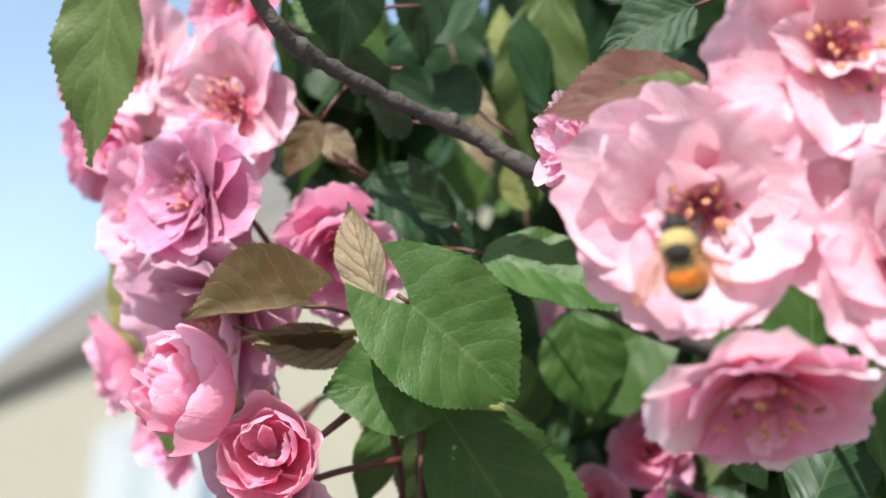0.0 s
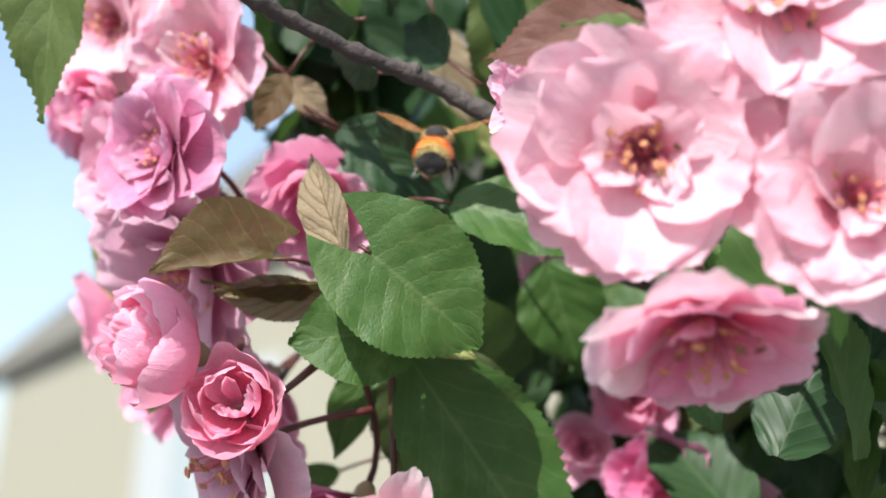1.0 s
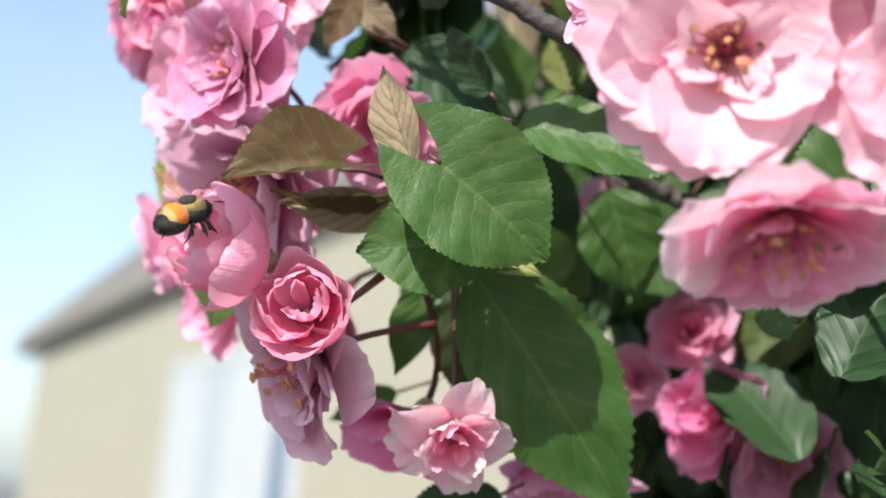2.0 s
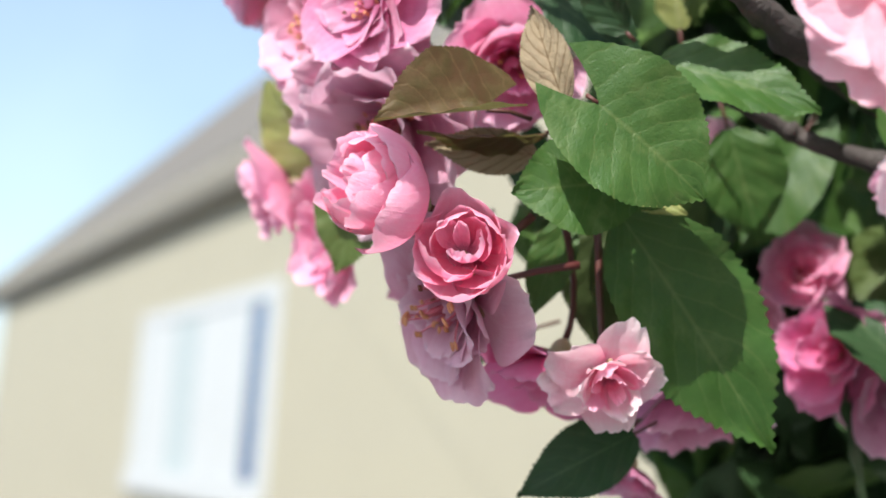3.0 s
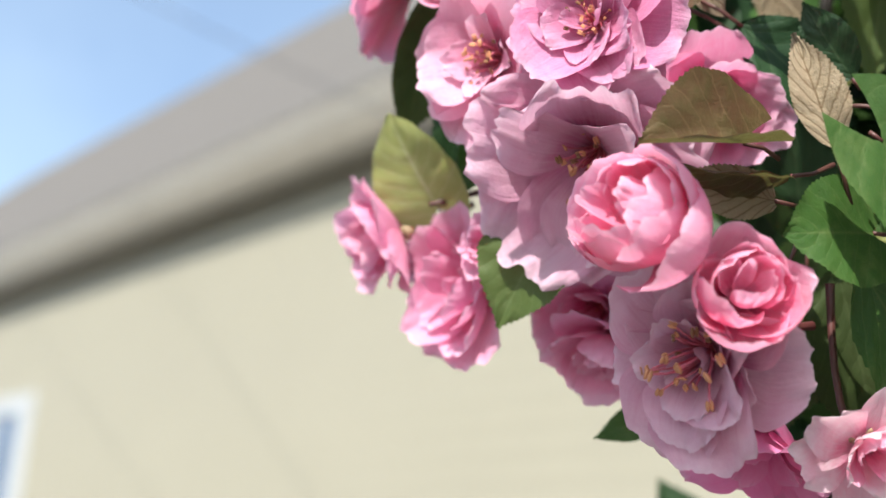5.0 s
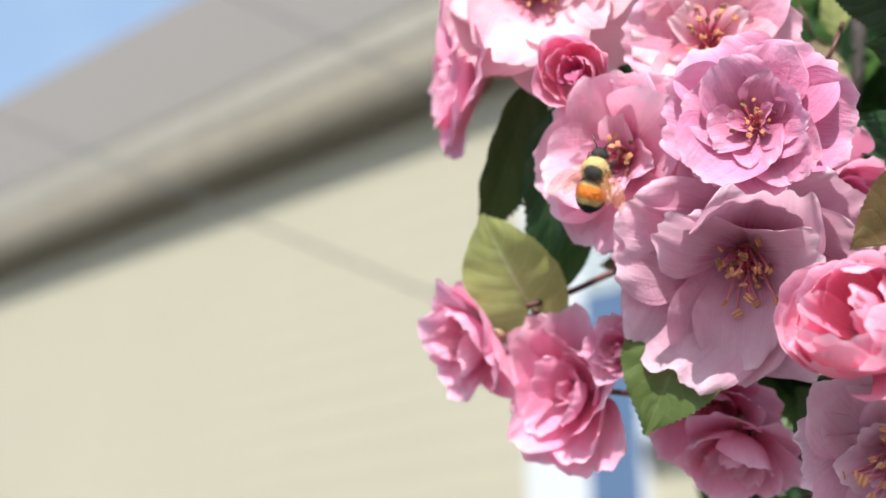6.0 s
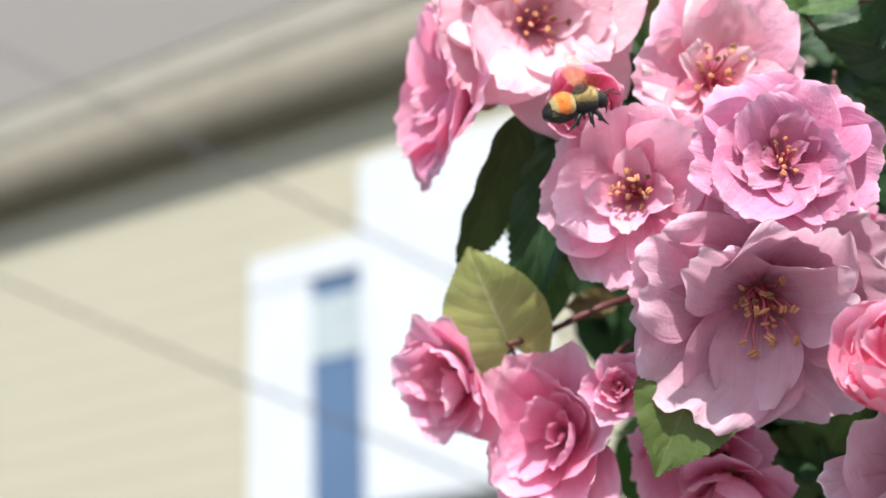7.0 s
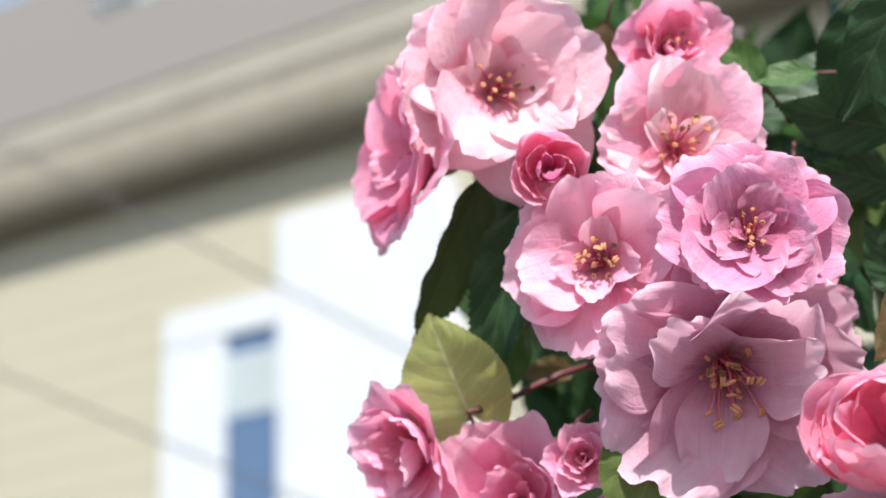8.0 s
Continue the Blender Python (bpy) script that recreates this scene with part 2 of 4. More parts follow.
    def fn(u, v):
        edge = 0.026 * math.sin(3.1 * u + ph[0]) + 0.022 * math.sin(7.3 * u + ph[1]) + 0.012 * math.sin(15 * u + ph[3]) + 0.007 * math.sin(33 * u + ph[6])
        edge -= notch * math.exp(-((u - at) / 0.13) ** 2)
        vv = v * (1 + edge * v ** 5) - 0.118 * u * u * v * v
        w = 0.5 * width * (0.15 + 0.85 * math.sin(math.pi * min(0.5, 0.03 + 0.69 * v)) ** 1.15)
        w *= math.sqrt(1 - max(0.0, 2 * (v - 0.118 * v * v) - 1.0) ** 2)
        w *= 1 + 0.022 * math.sin(9 * v + ph[7] + (2 if u > 0 else 0)) * v
        s = min(max(vv, 0), 1.1) * steps
        i = min(int(s), steps - 1)
        (r0, z0), (r1, z1) = path[i], path[i + 1]
        q = s - i
        r, z = r0 + (r1 - r0) * q, z0 + (z1 - z0) * q
        dl = math.hypot(r1 - r0, z1 - z0)
        nx, nz = -(z1 - z0) / dl, (r1 - r0) / dl
        f = u * w / cup
        e = u * w / (0.5 * width)
        wave = math.sin(2.3 * e + ph[2]) * 0.62 + math.sin(4.9 * e + 1.3 * v + ph[4]) * 0.42 * v
        frill = math.sin(11 * e + 2.5 * v + ph[5]) * 0.5 + math.sin(19 * e - 2 * v + ph[8]) * 0.3
        lift = cup * (1 - math.cos(f)) + ruffle * v ** 2 * wave + 0.48 * ruffle * v ** 4 * frill
        lift += 0.5 * ruffle * v * math.sin(3.6 * v + ph[9] + 1.2 * u) + 0.010 * math.sin(8 * e + ph[10]) * v * (1 - v)
        rim = (max(0.0, v - 0.66) / 0.34) ** 1.8
        lift -= roll * rim * (0.55 + 0.45 * math.sin(2.0 * u + ph[11]))
        side = max(0.0, abs(u) - 0.6) / 0.4
        lift -= 0.35 * roll * side ** 2 * v
        return (r + nx * lift, cup * math.sin(f) + skew * v * v, z + nz * lift)

    return sheet_mesh("petal", 26, 20, fn, mat)


# petals by ring: how many, length, width, leaving and ending angle, cup, ruffle, rolled rim
FORMS = {
    "open": [(6, 1.0, 1.24, 60, 80, 0.90, 0.060, 0.05), (5, 0.92, 1.16, 54, 66, 0.76, 0.065, 0.05), (4, 0.60, 0.80, 36, 44, 0.50, 0.08, 0.02)],
    "saucer": [(5, 1.0, 1.22, 68, 78, 0.72, 0.13, 0.10), (4, 0.94, 1.10, 60, 64, 0.60, 0.12, 0.08), (3, 0.80, 0.92, 54, 50, 0.50, 0.11, 0.06)],
    "full": [(6, 1.0, 1.24, 64, 82, 0.80, 0.065, 0.06), (6, 0.86, 1.16, 62, 52, 0.62, 0.07, 0.09), (5, 0.68, 1.04, 58, 24, 0.48, 0.075, 0.09), (2, 0.46, 0.66, 42, 12, 0.34, 0.08, 0.05)],
    "cup": [(6, 1.0, 1.18, 70, 62, 0.70, 0.07, 0.08), (5, 0.90, 1.10, 64, 46, 0.58, 0.075, 0.08), (3, 0.62, 0.78, 46, 24, 0.40, 0.08, 0.05)],
    "half": [(5, 1.0, 1.18, 80, 36, 0.66, 0.07, 0.08), (4, 0.92, 1.08, 72, 12, 0.52, 0.07, 0.07), (4, 0.76, 0.84, 56, -2, 0.38, 0.07, 0.05), (3, 0.5, 0.5, 30, -6, 0.26, 0.06, 0.02)],
    "bud": [(4, 1.0, 1.36, 106, -30, 0.46, 0.05, 0.10), (4, 0.92, 1.22, 98, -34, 0.42, 0.05, 0.07), (3, 0.82, 0.98, 84, -32, 0.34, 0.05, 0.05), (3, 0.70, 0.72, 62, -26, 0.24, 0.05, 0.03), (2, 0.62, 0.50, 36, -14, 0.16, 0.05, 0.0)],
    "globe": [(4, 1.0, 1.46, 108, -40, 0.50, 0.04, 0.03), (4, 0.98, 1.40, 105, -40, 0.47, 0.045, 0.05), (4, 0.90, 1.14, 98, -36, 0.41, 0.05, 0.06), (3, 0.80, 0.86, 78, -32, 0.30, 0.05, 0.05), (2, 0.70, 0.56, 46, -20, 0.2, 0.05, 0.02)],
    "rose": [(5, 1.0, 0.98, 96, 62, 0.70, 0.09, 0.10), (4, 0.86, 0.95, 90, 14, 0.50, 0.08, 0.08), (4, 0.74, 0.80, 78, -8, 0.36, 0.07, 0.06), (3, 0.60, 0.60, 56, -10, 0.24, 0.06, 0.03)],
}
REACH = {"cup": 0.90, "open": 0.95, "globe": 0.57, "saucer": 0.98, "full": 0.95, "half": 0.84, "bud": 0.58, "rose": 0.72}
petal_store = {}


def petals_for(form, ring, mat):
    key = (form, ring, mat.name)
    if key not in petal_store:
        n, length, width, a0, a1, cup, ruffle, roll = FORMS[form][ring]
        petal_store[key] = [petal_mesh(mat, width, a0 + d, a1 + d * 1.6, cup, ruffle, roll, 37 * k + ring * 7 + len(petal_store)) for k, d in enumerate((-7, -3, 0, 3, 6, 10))]
    return petal_store[key]


def stamen_mesh(k):
    rnd = random.Random(90 + k)
    bm = bmesh.new()
    bend, sway = rnd.uniform(-0.30, 0.30), rnd.uniform(-0.2, 0.2)
    pts = [(bend * v * v, sway * v * v + 0.05 * math.sin(3 * v + k), v) for v in (0, 0.25, 0.5, 0.75, 1.0)]
    tube(bm, pts, [0.034, 0.028, 0.024, 0.021, 0.017], 5, 0)
    turn = pose(0, 0, 0, rnd.uniform(20, 90), rnd.uniform(-50, 50), rnd.uniform(0, 180))
    for d in (-0.030, 0.030):
        blob(bm, Vector((pts[-1][0], pts[-1][1], 1.02)) + turn @ Vector((d, 0, 0)), (0.034, 0.032, 0.095), 1, 8, 5, turn)
    me = bpy.data.meshes.new("stamen")
    bm.to_mesh(me)
    bm.free()
    me.polygons.foreach_set("use_smooth", [True] * len(me.polygons))
    me.materials.append(FILAMENT)
    me.materials.append(SPENT if k % 5 == 4 else ANTHER)
    return me


STAMENS = [stamen_mesh(k) for k in range(15)]
count = [0]


def blossom(at, normal, size, form, mat, label, spin=0, stamens=16, length=0.34, stalk=None, inner=None):
    """A double crab-apple blossom of that width, which opens along normal."""
    count[0] += 1
    rnd = random.Random(count[0] * 13)
    base = new("flower_bud" if form in ("bud", "globe") else "blossom")
    base.matrix_world = facing(at, normal, spin)
    tagged(base, label, "flower bud" if form in ("bud", "globe") else "flower", "crab-apple blossoms")
    unit = size / 2 / REACH[form]
    for ring, (n, ln, *_) in enumerate(FORMS[form]):
        meshes = petals_for(form, ring, inner if inner and ring >= len(FORMS[form]) - 2 else mat)
        start = rnd.uniform(0, 360)
        for k in range(n):
            ob = new("petal", meshes[rnd.randrange(6)])
            ob.parent = base
            g = unit * ln * rnd.uniform(0.92, 1.06)
            ob.matrix_local = pose(0, 0, 0, 0, 0, start + 360 * k / n + rnd.uniform(-9, 9)) @ pose(0, 0, unit * 0.02 * ring, rnd.uniform(-8, 8), rnd.uniform(-8, 8), rnd.uniform(-10, 10)) @ Matrix.Diagonal((g, g, g, 1))
    for k in range(stamens):
        ob = new("stamen", STAMENS[(k * 7 + count[0]) % 15])
        ob.parent = base
        g = unit * length * rnd.uniform(0.55, 1.12)
        ob.matrix_local = pose(0, 0, unit * 0.02, 0, 0, k * 137.5) @ pose(unit * 0.03, 0, 0, 0, 5 + 31 * math.sqrt((k + 0.5) / max(stamens, 1)) + rnd.uniform(-12, 12), 0) @ Matrix.Diagonal((g, g, g, 1))
    if stamens:
        bm = bmesh.new()
        blob(bm, (0, 0, unit * 0.03), (unit * 0.13, unit * 0.13, unit * 0.07), 0, 12, 8)
        for k in range(5):
            tube(bm, [(0, 0, unit * 0.03), (unit * 0.03 * math.cos(k * 1.26), unit * 0.03 * math.sin(k * 1.26), unit * length * 0.8)], [unit * 0.012, unit * 0.009], 5)
        part("pistil", bm, PISTIL, base, "dark red pistil")
    bm = bmesh.new()
    blob(bm, (0, 0, -unit * 0.10), (unit * 0.13, unit * 0.13, unit * 0.17), 0, 10, 8)
    for k in range(5):
        a = k * math.tau / 5
        blob(bm, (math.cos(a) * unit * 0.17, math.sin(a) * unit * 0.17, unit * 0.0), (unit * 0.15, unit * 0.06, unit * 0.02), 0, 8, 5, pose(0, 0, 0, 0, -18, math.degrees(a)))
    part("calyx", bm, CALYX, base)
    inv = base.matrix_world.inverted()
    end = inv @ Vector(stalk) if stalk else Vector((unit * rnd.uniform(-0.4, 0.4), unit * rnd.uniform(-0.4, 0.4), -unit * 1.2))
    bm = bmesh.new()
    a = Vector((0, 0, -unit * 0.2))
    pts = [a * (1 - q) ** 2 + 2 * Vector((0, 0, -unit * 0.2 - end.length * 0.35)) * q * (1 - q) + end * q * q for q in (0, 0.2, 0.4, 0.6, 0.8, 1)]
    tube(bm, pts, [0.00105, 0.0009, 0.00085, 0.00085, 0.0009, 0.0011], 7)
    part("flower_stalk", bm, STALK, base)
    return base


# ---- leaves ----
leaf_store = {}


def leaf_mesh(mat, width, fold, arch, heart, seed):
    key = (mat.name, width, fold, arch, heart, seed)
    if key in leaf_store:
        return leaf_store[key]
    rnd = random.Random(seed)
    ph = rnd.uniform(0, 6)

    def fn(u, v):
        w = 0.5 * width * (math.sin(math.pi * (v * 0.94 + 0.03) ** (0.72 if heart else 0.80)) ** (0.72 if heart else 0.95)) * (1 - v ** 7) ** 0.8 * 1.04
        if v > 0.999:
            w = 0.004
        x = u * w
        y = v - (0.30 * heart * abs(u) ** 1.5 * (1 - v) ** 4)
        if abs(u) > 0.999 and 0.02 < v < 0.99:
            k = round(v * 52)
            tooth = 0.019 if k % 2 else -0.006
            x += math.copysign(tooth * (0.7 + 0.5 * rnd.random()), u)
            y += 0.008 if k % 2 else -0.003
        f = radians(fold)
        z = abs(x) * math.sin(f) + 0.022 * math.sin(9 * v + ph + 2 * u) * abs(u) + 0.012 * math.sin(26 * v - 5 * abs(u)) * abs(u)
        x *= math.cos(f)
        a = arch * v
        return (x, y * (math.sin(a) / a if abs(a) > 0.01 else 1), z - y * (1 - math.cos(a)) / a if abs(a) > 0.01 else z)

    leaf_store[key] = sheet_mesh("blade", 8, 52, fn, mat)
    return leaf_store[key]


def leaf(base_at, tip_at, normal, width, mat, label, fold=14, arch=0.3, heart=0, seed=1, petiole=0.009):
    """A toothed leaf from its base to its tip; width is a share of its length."""
    a, b = Vector(base_at), Vector(tip_at)
    y = (b - a).normalized()
    x = y.cross(Vector(normal)).normalized()
    z = x.cross(y)
    n = (b - a).length
    ob = new("leaf")
    ob.matrix_world = Matrix.Translation(a) @ Matrix((x, y, z)).transposed().to_4x4()
    tagged(ob, label, "leaf", "crab-apple leaves")
    bl = new("blade", leaf_mesh(mat, width, fold, arch, heart, seed))
    bl.parent = ob
    bl.matrix_local = pose(0, 0, 0, math.degrees(arch) * 0.5, 0, 0) @ Matrix.Diagonal((n, n, n, 1))
    bm = bmesh.new()
    tube(bm, [(0, -petiole, -petiole * 0.35), (0, -petiole * 0.5, -petiole * 0.1), (0, 0, 0)], [0.0006, 0.0005, 0.0005], 6)
    part("petiole", bm, STALK, ob)
    return ob


def twig(name, points, radii, label, mat=BARK, category="branch", knots=0):
    """A woody branch along points, with buds and leaf scars."""
    pts = [Vector(p) for p in points]
    fine, rad = [], []
    rnd = random.Random(len(points) * 7 + int(radii[0] * 1e5))
    for i in range(len(pts) - 1):
        for k in range(8):
            q = k / 8
            p0, p1, p2, p3 = pts[max(i - 1, 0)], pts[i], pts[i + 1], pts[min(i + 2, len(pts) - 1)]
            c = 0.5 * (2 * p1 + (p2 - p0) * q + (2 * p0 - 5 * p1 + 4 * p2 - p3) * q * q + (3 * p1 - p0 - 3 * p2 + p3) * q ** 3)
            r = radii[i] + (radii[i + 1] - radii[i]) * q
            fine.append(c + Vector([rnd.uniform(-1, 1) * r * 0.12 for _ in range(3)]))
            rad.append(r * (1 + rnd.uniform(-0.10, 0.12) + (0.35 if rnd.random() < 0.10 else 0)))
    fine.append(pts[-1])
    rad.append(radii[-1])
    bm = bmesh.new()
    tube(bm, fine, rad, 12)
    ob = part(name, bm, mat)
    tagged(ob, label, category)
    for k in range(knots):
        i = rnd.randrange(2, len(fine) - 2)
        bm = bmesh.new()
        d = Vector([rnd.uniform(-1, 1) for _ in range(3)]).normalized()
        blob(bm, fine[i] + d * rad[i] * 0.8, (rad[i] * 0.7, rad[i] * 0.55, rad[i] * 0.8), 0, 8, 6)
        part("spur", bm, mat, ob)
    return ob


# ---- the house ----
def siding_material():
    m, t, b, out = material("beige_vinyl_siding")
    tc = t.nodes.new("ShaderNodeTexCoord")
    mp = node(t, "Mapping")
    mp.inputs["Scale"].default_value = (2, 40, 40)
    t.links.new(tc.outputs["Object"], mp.inputs[0])
    grain = noise_of(t, 6.0, 5.0, mp.outputs[0])
    dirt = noise_of(t, 1.4, 5.0, tc.outputs["Object"])
    info = t.nodes.new("ShaderNodeObjectInfo")
    col = blend(t, ramp(t, dirt, [(0.3, 0.0), (0.75, 0.55)]), (0.345, 0.322, 0.240), (0.315, 0.294, 0.218))
    col = blend(t, calc(t, "MULTIPLY", info.outputs["Random"], 0.12), col, (0.32, 0.303, 0.245))
    col = blend(t, calc(t, "MULTIPLY", grain, 0.2), col, (0.285, 0.268, 0.212))
    t.links.new(col, b.inputs["Base Color"])
    b.inputs["Roughness"].default_value = 0.55
    bump(t, b, grain, 0.3, 0.002)
    return m


def shingle_material():
    m, t, b, out = material("grey_roof_shingle")
    tc = t.nodes.new("ShaderNodeTexCoord")
    grit = noise_of(t, 160.0, 4.0, tc.outputs["Object"])
    big = noise_of(t, 3.0, 4.0, tc.outputs["Object"])
    info = t.nodes.new("ShaderNodeObjectInfo")
    col = blend(t, grit, (0.094, 0.087, 0.077), (0.150, 0.139, 0.123))
    col = blend(t, calc(t, "MULTIPLY", info.outputs["Random"], 0.4), col, (0.13, 0.118, 0.106))
    col = blend(t, calc(t, "MULTIPLY", big, 0.4), col, (0.138, 0.128, 0.114))
    t.links.new(col, b.inputs["Base Color"])
    b.inputs["Roughness"].default_value = 0.9
    bump(t, b, grit, 0.6, 0.003)
    return m


SIDING, SHINGLE = siding_material(), shingle_material()
GUTTER = plain("gutter_paint", (0.235, 0.215, 0.170), 0.5, (0.20, 0.18, 0.14), 60.0)
WHITE = plain("white_paint", (0.46, 0.485, 0.51), 0.5, (0.43, 0.455, 0.48), 40.0)
TRIM = plain("trim_paint", (0.44, 0.46, 0.465), 0.5, (0.41, 0.43, 0.435), 40.0)
DRIP = plain("drip_edge_paint", (0.27, 0.252, 0.21), 0.5, (0.24, 0.222, 0.18), 60.0)
BOUNCE_GROUND = plain("bounce_grey", (0.135, 0.132, 0.127), 0.9, (0.105, 0.103, 0.10), 20.0, 0.0, 0.5, 0.004)
BLIND = plain("blind_fabric", (0.36, 0.41, 0.42), 0.7, (0.31, 0.36, 0.37), 50.0)


def glass_material():
    """Opaque reflecting pane; the blue of mirrored sky is put into its base colour."""
    m, t, b, out = material("window_glass")
    tc = t.nodes.new("ShaderNodeTexCoord")
    # noise that varies the painted sky blue
    fold = noise_of(t, 4.0, 3.0, tc.outputs["Object"])
    t.links.new(blend(t, fold, (0.062, 0.105, 0.185), (0.085, 0.135, 0.225)), b.inputs["Base Color"])
    b.inputs["Roughness"].default_value = 0.06
    b.inputs["IOR"].default_value = 1.3
    bump(t, b, noise_of(t, 2.0, 2.0, tc.outputs["Object"]), 0.05, 0.01)
    return m


GLASS = glass_material()
HOUSE_TURN = -62.71            # the wall runs along the house's own x
WALL_Y, EAVE_Z = 3.202, 3.498
X0, X1 = -22.250, 5.6            # ends of the wall
RIDGE_Y, RIDGE_Z = 7.40, 8.26
house = new("house")
house.matrix_world = pose(0, 0, 0, 0, 0, HOUSE_TURN)
tagged(house, "single-storey house with beige vinyl siding and grey shingle roof", "house")
HOLES = [(-13.00, -9.53, 1.30, 2.61), (-2.70, -2.512, 1.20, 2.925)]


def wall_section(lo, hi):
    bm = bmesh.new()
    box(bm, lo, hi)
    part("wall", bm, SIDING, house, smooth=False)


TOP = EAVE_Z + 0.02
for xa, xb in zip([X0] + [k[1] for k in HOLES], [k[0] for k in HOLES] + [X1]):
    wall_section((xa, WALL_Y + 0.012, 0.0), (xb, WALL_Y + 0.15, TOP))
for xa, xb, za, zb in HOLES:
    wall_section((xa, WALL_Y + 0.012, 0.0), (xb, WALL_Y + 0.15, za))
    wall_section((xa, WALL_Y + 0.012, zb), (xb, WALL_Y + 0.15, TOP))
wall_section((X0, WALL_Y + 0.15, 0), (X0 + 0.15, 2 * RIDGE_Y - WALL_Y - 0.15, TOP))
wall_section((X1 - 0.15, WALL_Y + 0.15, 0), (X1, 2 * RIDGE_Y - WALL_Y - 0.15, TOP))
wall_section((X0, 2 * RIDGE_Y - WALL_Y - 0.15, 0), (X1, 2 * RIDGE_Y - WALL_Y, TOP))
for xe in (X0 + 0.002, X1 - 0.002):
    bm = bmesh.new()
    lo = [bm.verts.new((xe + s, y, z)) for s in (-0.07, 0.07) for y, z in ((WALL_Y + 0.1, EAVE_Z + 0.12), (2 * RIDGE_Y - WALL_Y - 0.15, EAVE_Z + 0.12), (RIDGE_Y, RIDGE_Z - 0.15))]
    for f in ((0, 1, 2), (5, 4, 3), (0, 3, 4, 1), (1, 4, 5, 2), (2, 5, 3, 0)):
        bm.faces.new([lo[i] for i in f])
    part("gable", bm, SIDING, house, smooth=False)


def window(name, xa, xb, za, zb, mullions, blind, frame_w, trim, pale=()):
    """A white window unit in an opening: frame, sashes, panes, a blind behind."""
    w = new(name)
    w.parent = house
    tagged(w, kind="structure")
    top, side = frame_w
    y0, y1 = WALL_Y - 0.03, WALL_Y + 0.10
    right = min(xb + side, -2.494) if xb > -5 else xb + side
    for nm, lo, hi in (("window_frame", (xa - side, y0, zb), (right, y1, zb + top)), ("window_sill", (xa - side - 0.02, y0 - 0.03, za - 0.20), (right, y1, za)),
                       ("window_frame", (xa - side, y0, za), (xa, y1, zb)), ("window_frame", (xb, y0, za), (right, y1, zb))):
        bm = bmesh.new()
        box(bm, lo, hi)
        bmesh.ops.bevel(bm, geom=bm.edges[:], offset=0.006, segments=2, affect="EDGES")
        part(nm, bm, trim, w, smooth=False)
    cuts = [xa] + [c for m in mullions for c in m] + [xb]
    for a, b in mullions:
        bm = bmesh.new()
        box(bm, (a, y0 + 0.010, za), (b, y1, zb))
        bmesh.ops.bevel(bm, geom=bm.edges[:], offset=0.005, segments=2, affect="EDGES")
        part("mullion", bm, trim, w, smooth=False)
    for k, (a, b) in enumerate(zip(cuts[::2], cuts[1::2])):
        bm = bmesh.new()
        box(bm, (a, WALL_Y - 0.016, za), (b, WALL_Y + 0.01, zb))
        part("pane", bm, BLIND if k in pale else GLASS, w, "pane with a pale blind behind" if k in pale else "reflecting window pane with the sky's blue in its colour", False)
        if blind:
            for q in range(6):
                z = zb - 0.06 - (zb - za) * blind * (q + 1) / 6
                bm = bmesh.new()
                box(bm, (a, WALL_Y - 0.019, z), (b, WALL_Y - 0.0165, z + (zb - za) * blind / 6 - 0.004))
                part("blind_slat", bm, BLIND, w, smooth=False)
    return w


window("window_1", -13.00, -9.53, 1.30, 2.61, [(-12.94, -12.05), (-11.22, -9.91)], 0.0, (0.13, 0.24), TRIM, (0, 1))
window("window_2", -2.70, -2.512, 1.20, 2.925, [], 0.115, (0.115, 0.24), WHITE)
shutter = new("shutter")
shutter.parent = house
bm = bmesh.new()
box(bm, (-2.490, WALL_Y - 0.070, 2.165), (-1.87, WALL_Y + 0.005, 3.265))
bmesh.ops.bevel(bm, geom=bm.edges[:], offset=0.02, segments=3, affect="EDGES")
part("shutter_board", bm, WHITE, shutter, "white painted shutter board in full sun", False)
# gutter, fascia and soffit along the eave
bm = bmesh.new()
GZ = 3.493                       # underside of the gutter
prof = [(0.205, GZ + 0.185), (0.198, GZ + 0.195), (0.188, GZ + 0.185), (0.196, GZ + 0.13), (0.182, GZ + 0.075), (0.156, GZ + 0.03), (0.130, GZ), (0.085, GZ), (0.085, GZ + 0.16), (0.095, GZ + 0.16), (0.095, GZ + 0.012), (0.128, GZ + 0.012), (0.168, GZ + 0.07), (0.184, GZ + 0.14)]
sect = []
for x in (X0 - 1.2, X1 + 0.3):
    sect.append([bm.verts.new((x, WALL_Y - o, z)) for o, z in prof])
for k in range(len(prof)):
    bm.faces.new((sect[0][k], sect[0][(k + 1) % len(prof)], sect[1][(k + 1) % len(prof)], sect[1][k]))
for q, e in zip(sect, (1, -1)):
    bm.faces.new(q[::e])
bmesh.ops.recalc_face_normals(bm, faces=bm.faces[:])
part("gutter", bm, GUTTER, house, "painted metal gutter along the eave")
bm = bmesh.new()
box(bm, (X0 - 1.2, WALL_Y - 0.084, GZ + 0.012), (X1 + 0.3, WALL_Y - 0.060, GZ + 0.20))
part("fascia", bm, GUTTER, house, smooth=False)
bm = bmesh.new()
box(bm, (X0 - 1.2, WALL_Y - 0.060, GZ + 0.014), (X1 + 0.3, WALL_Y + 0.02, GZ + 0.030))
part("soffit", bm, GUTTER, house, smooth=False)
bm = bmesh.new()                 # metal drip edge that laps from the roof into the gutter
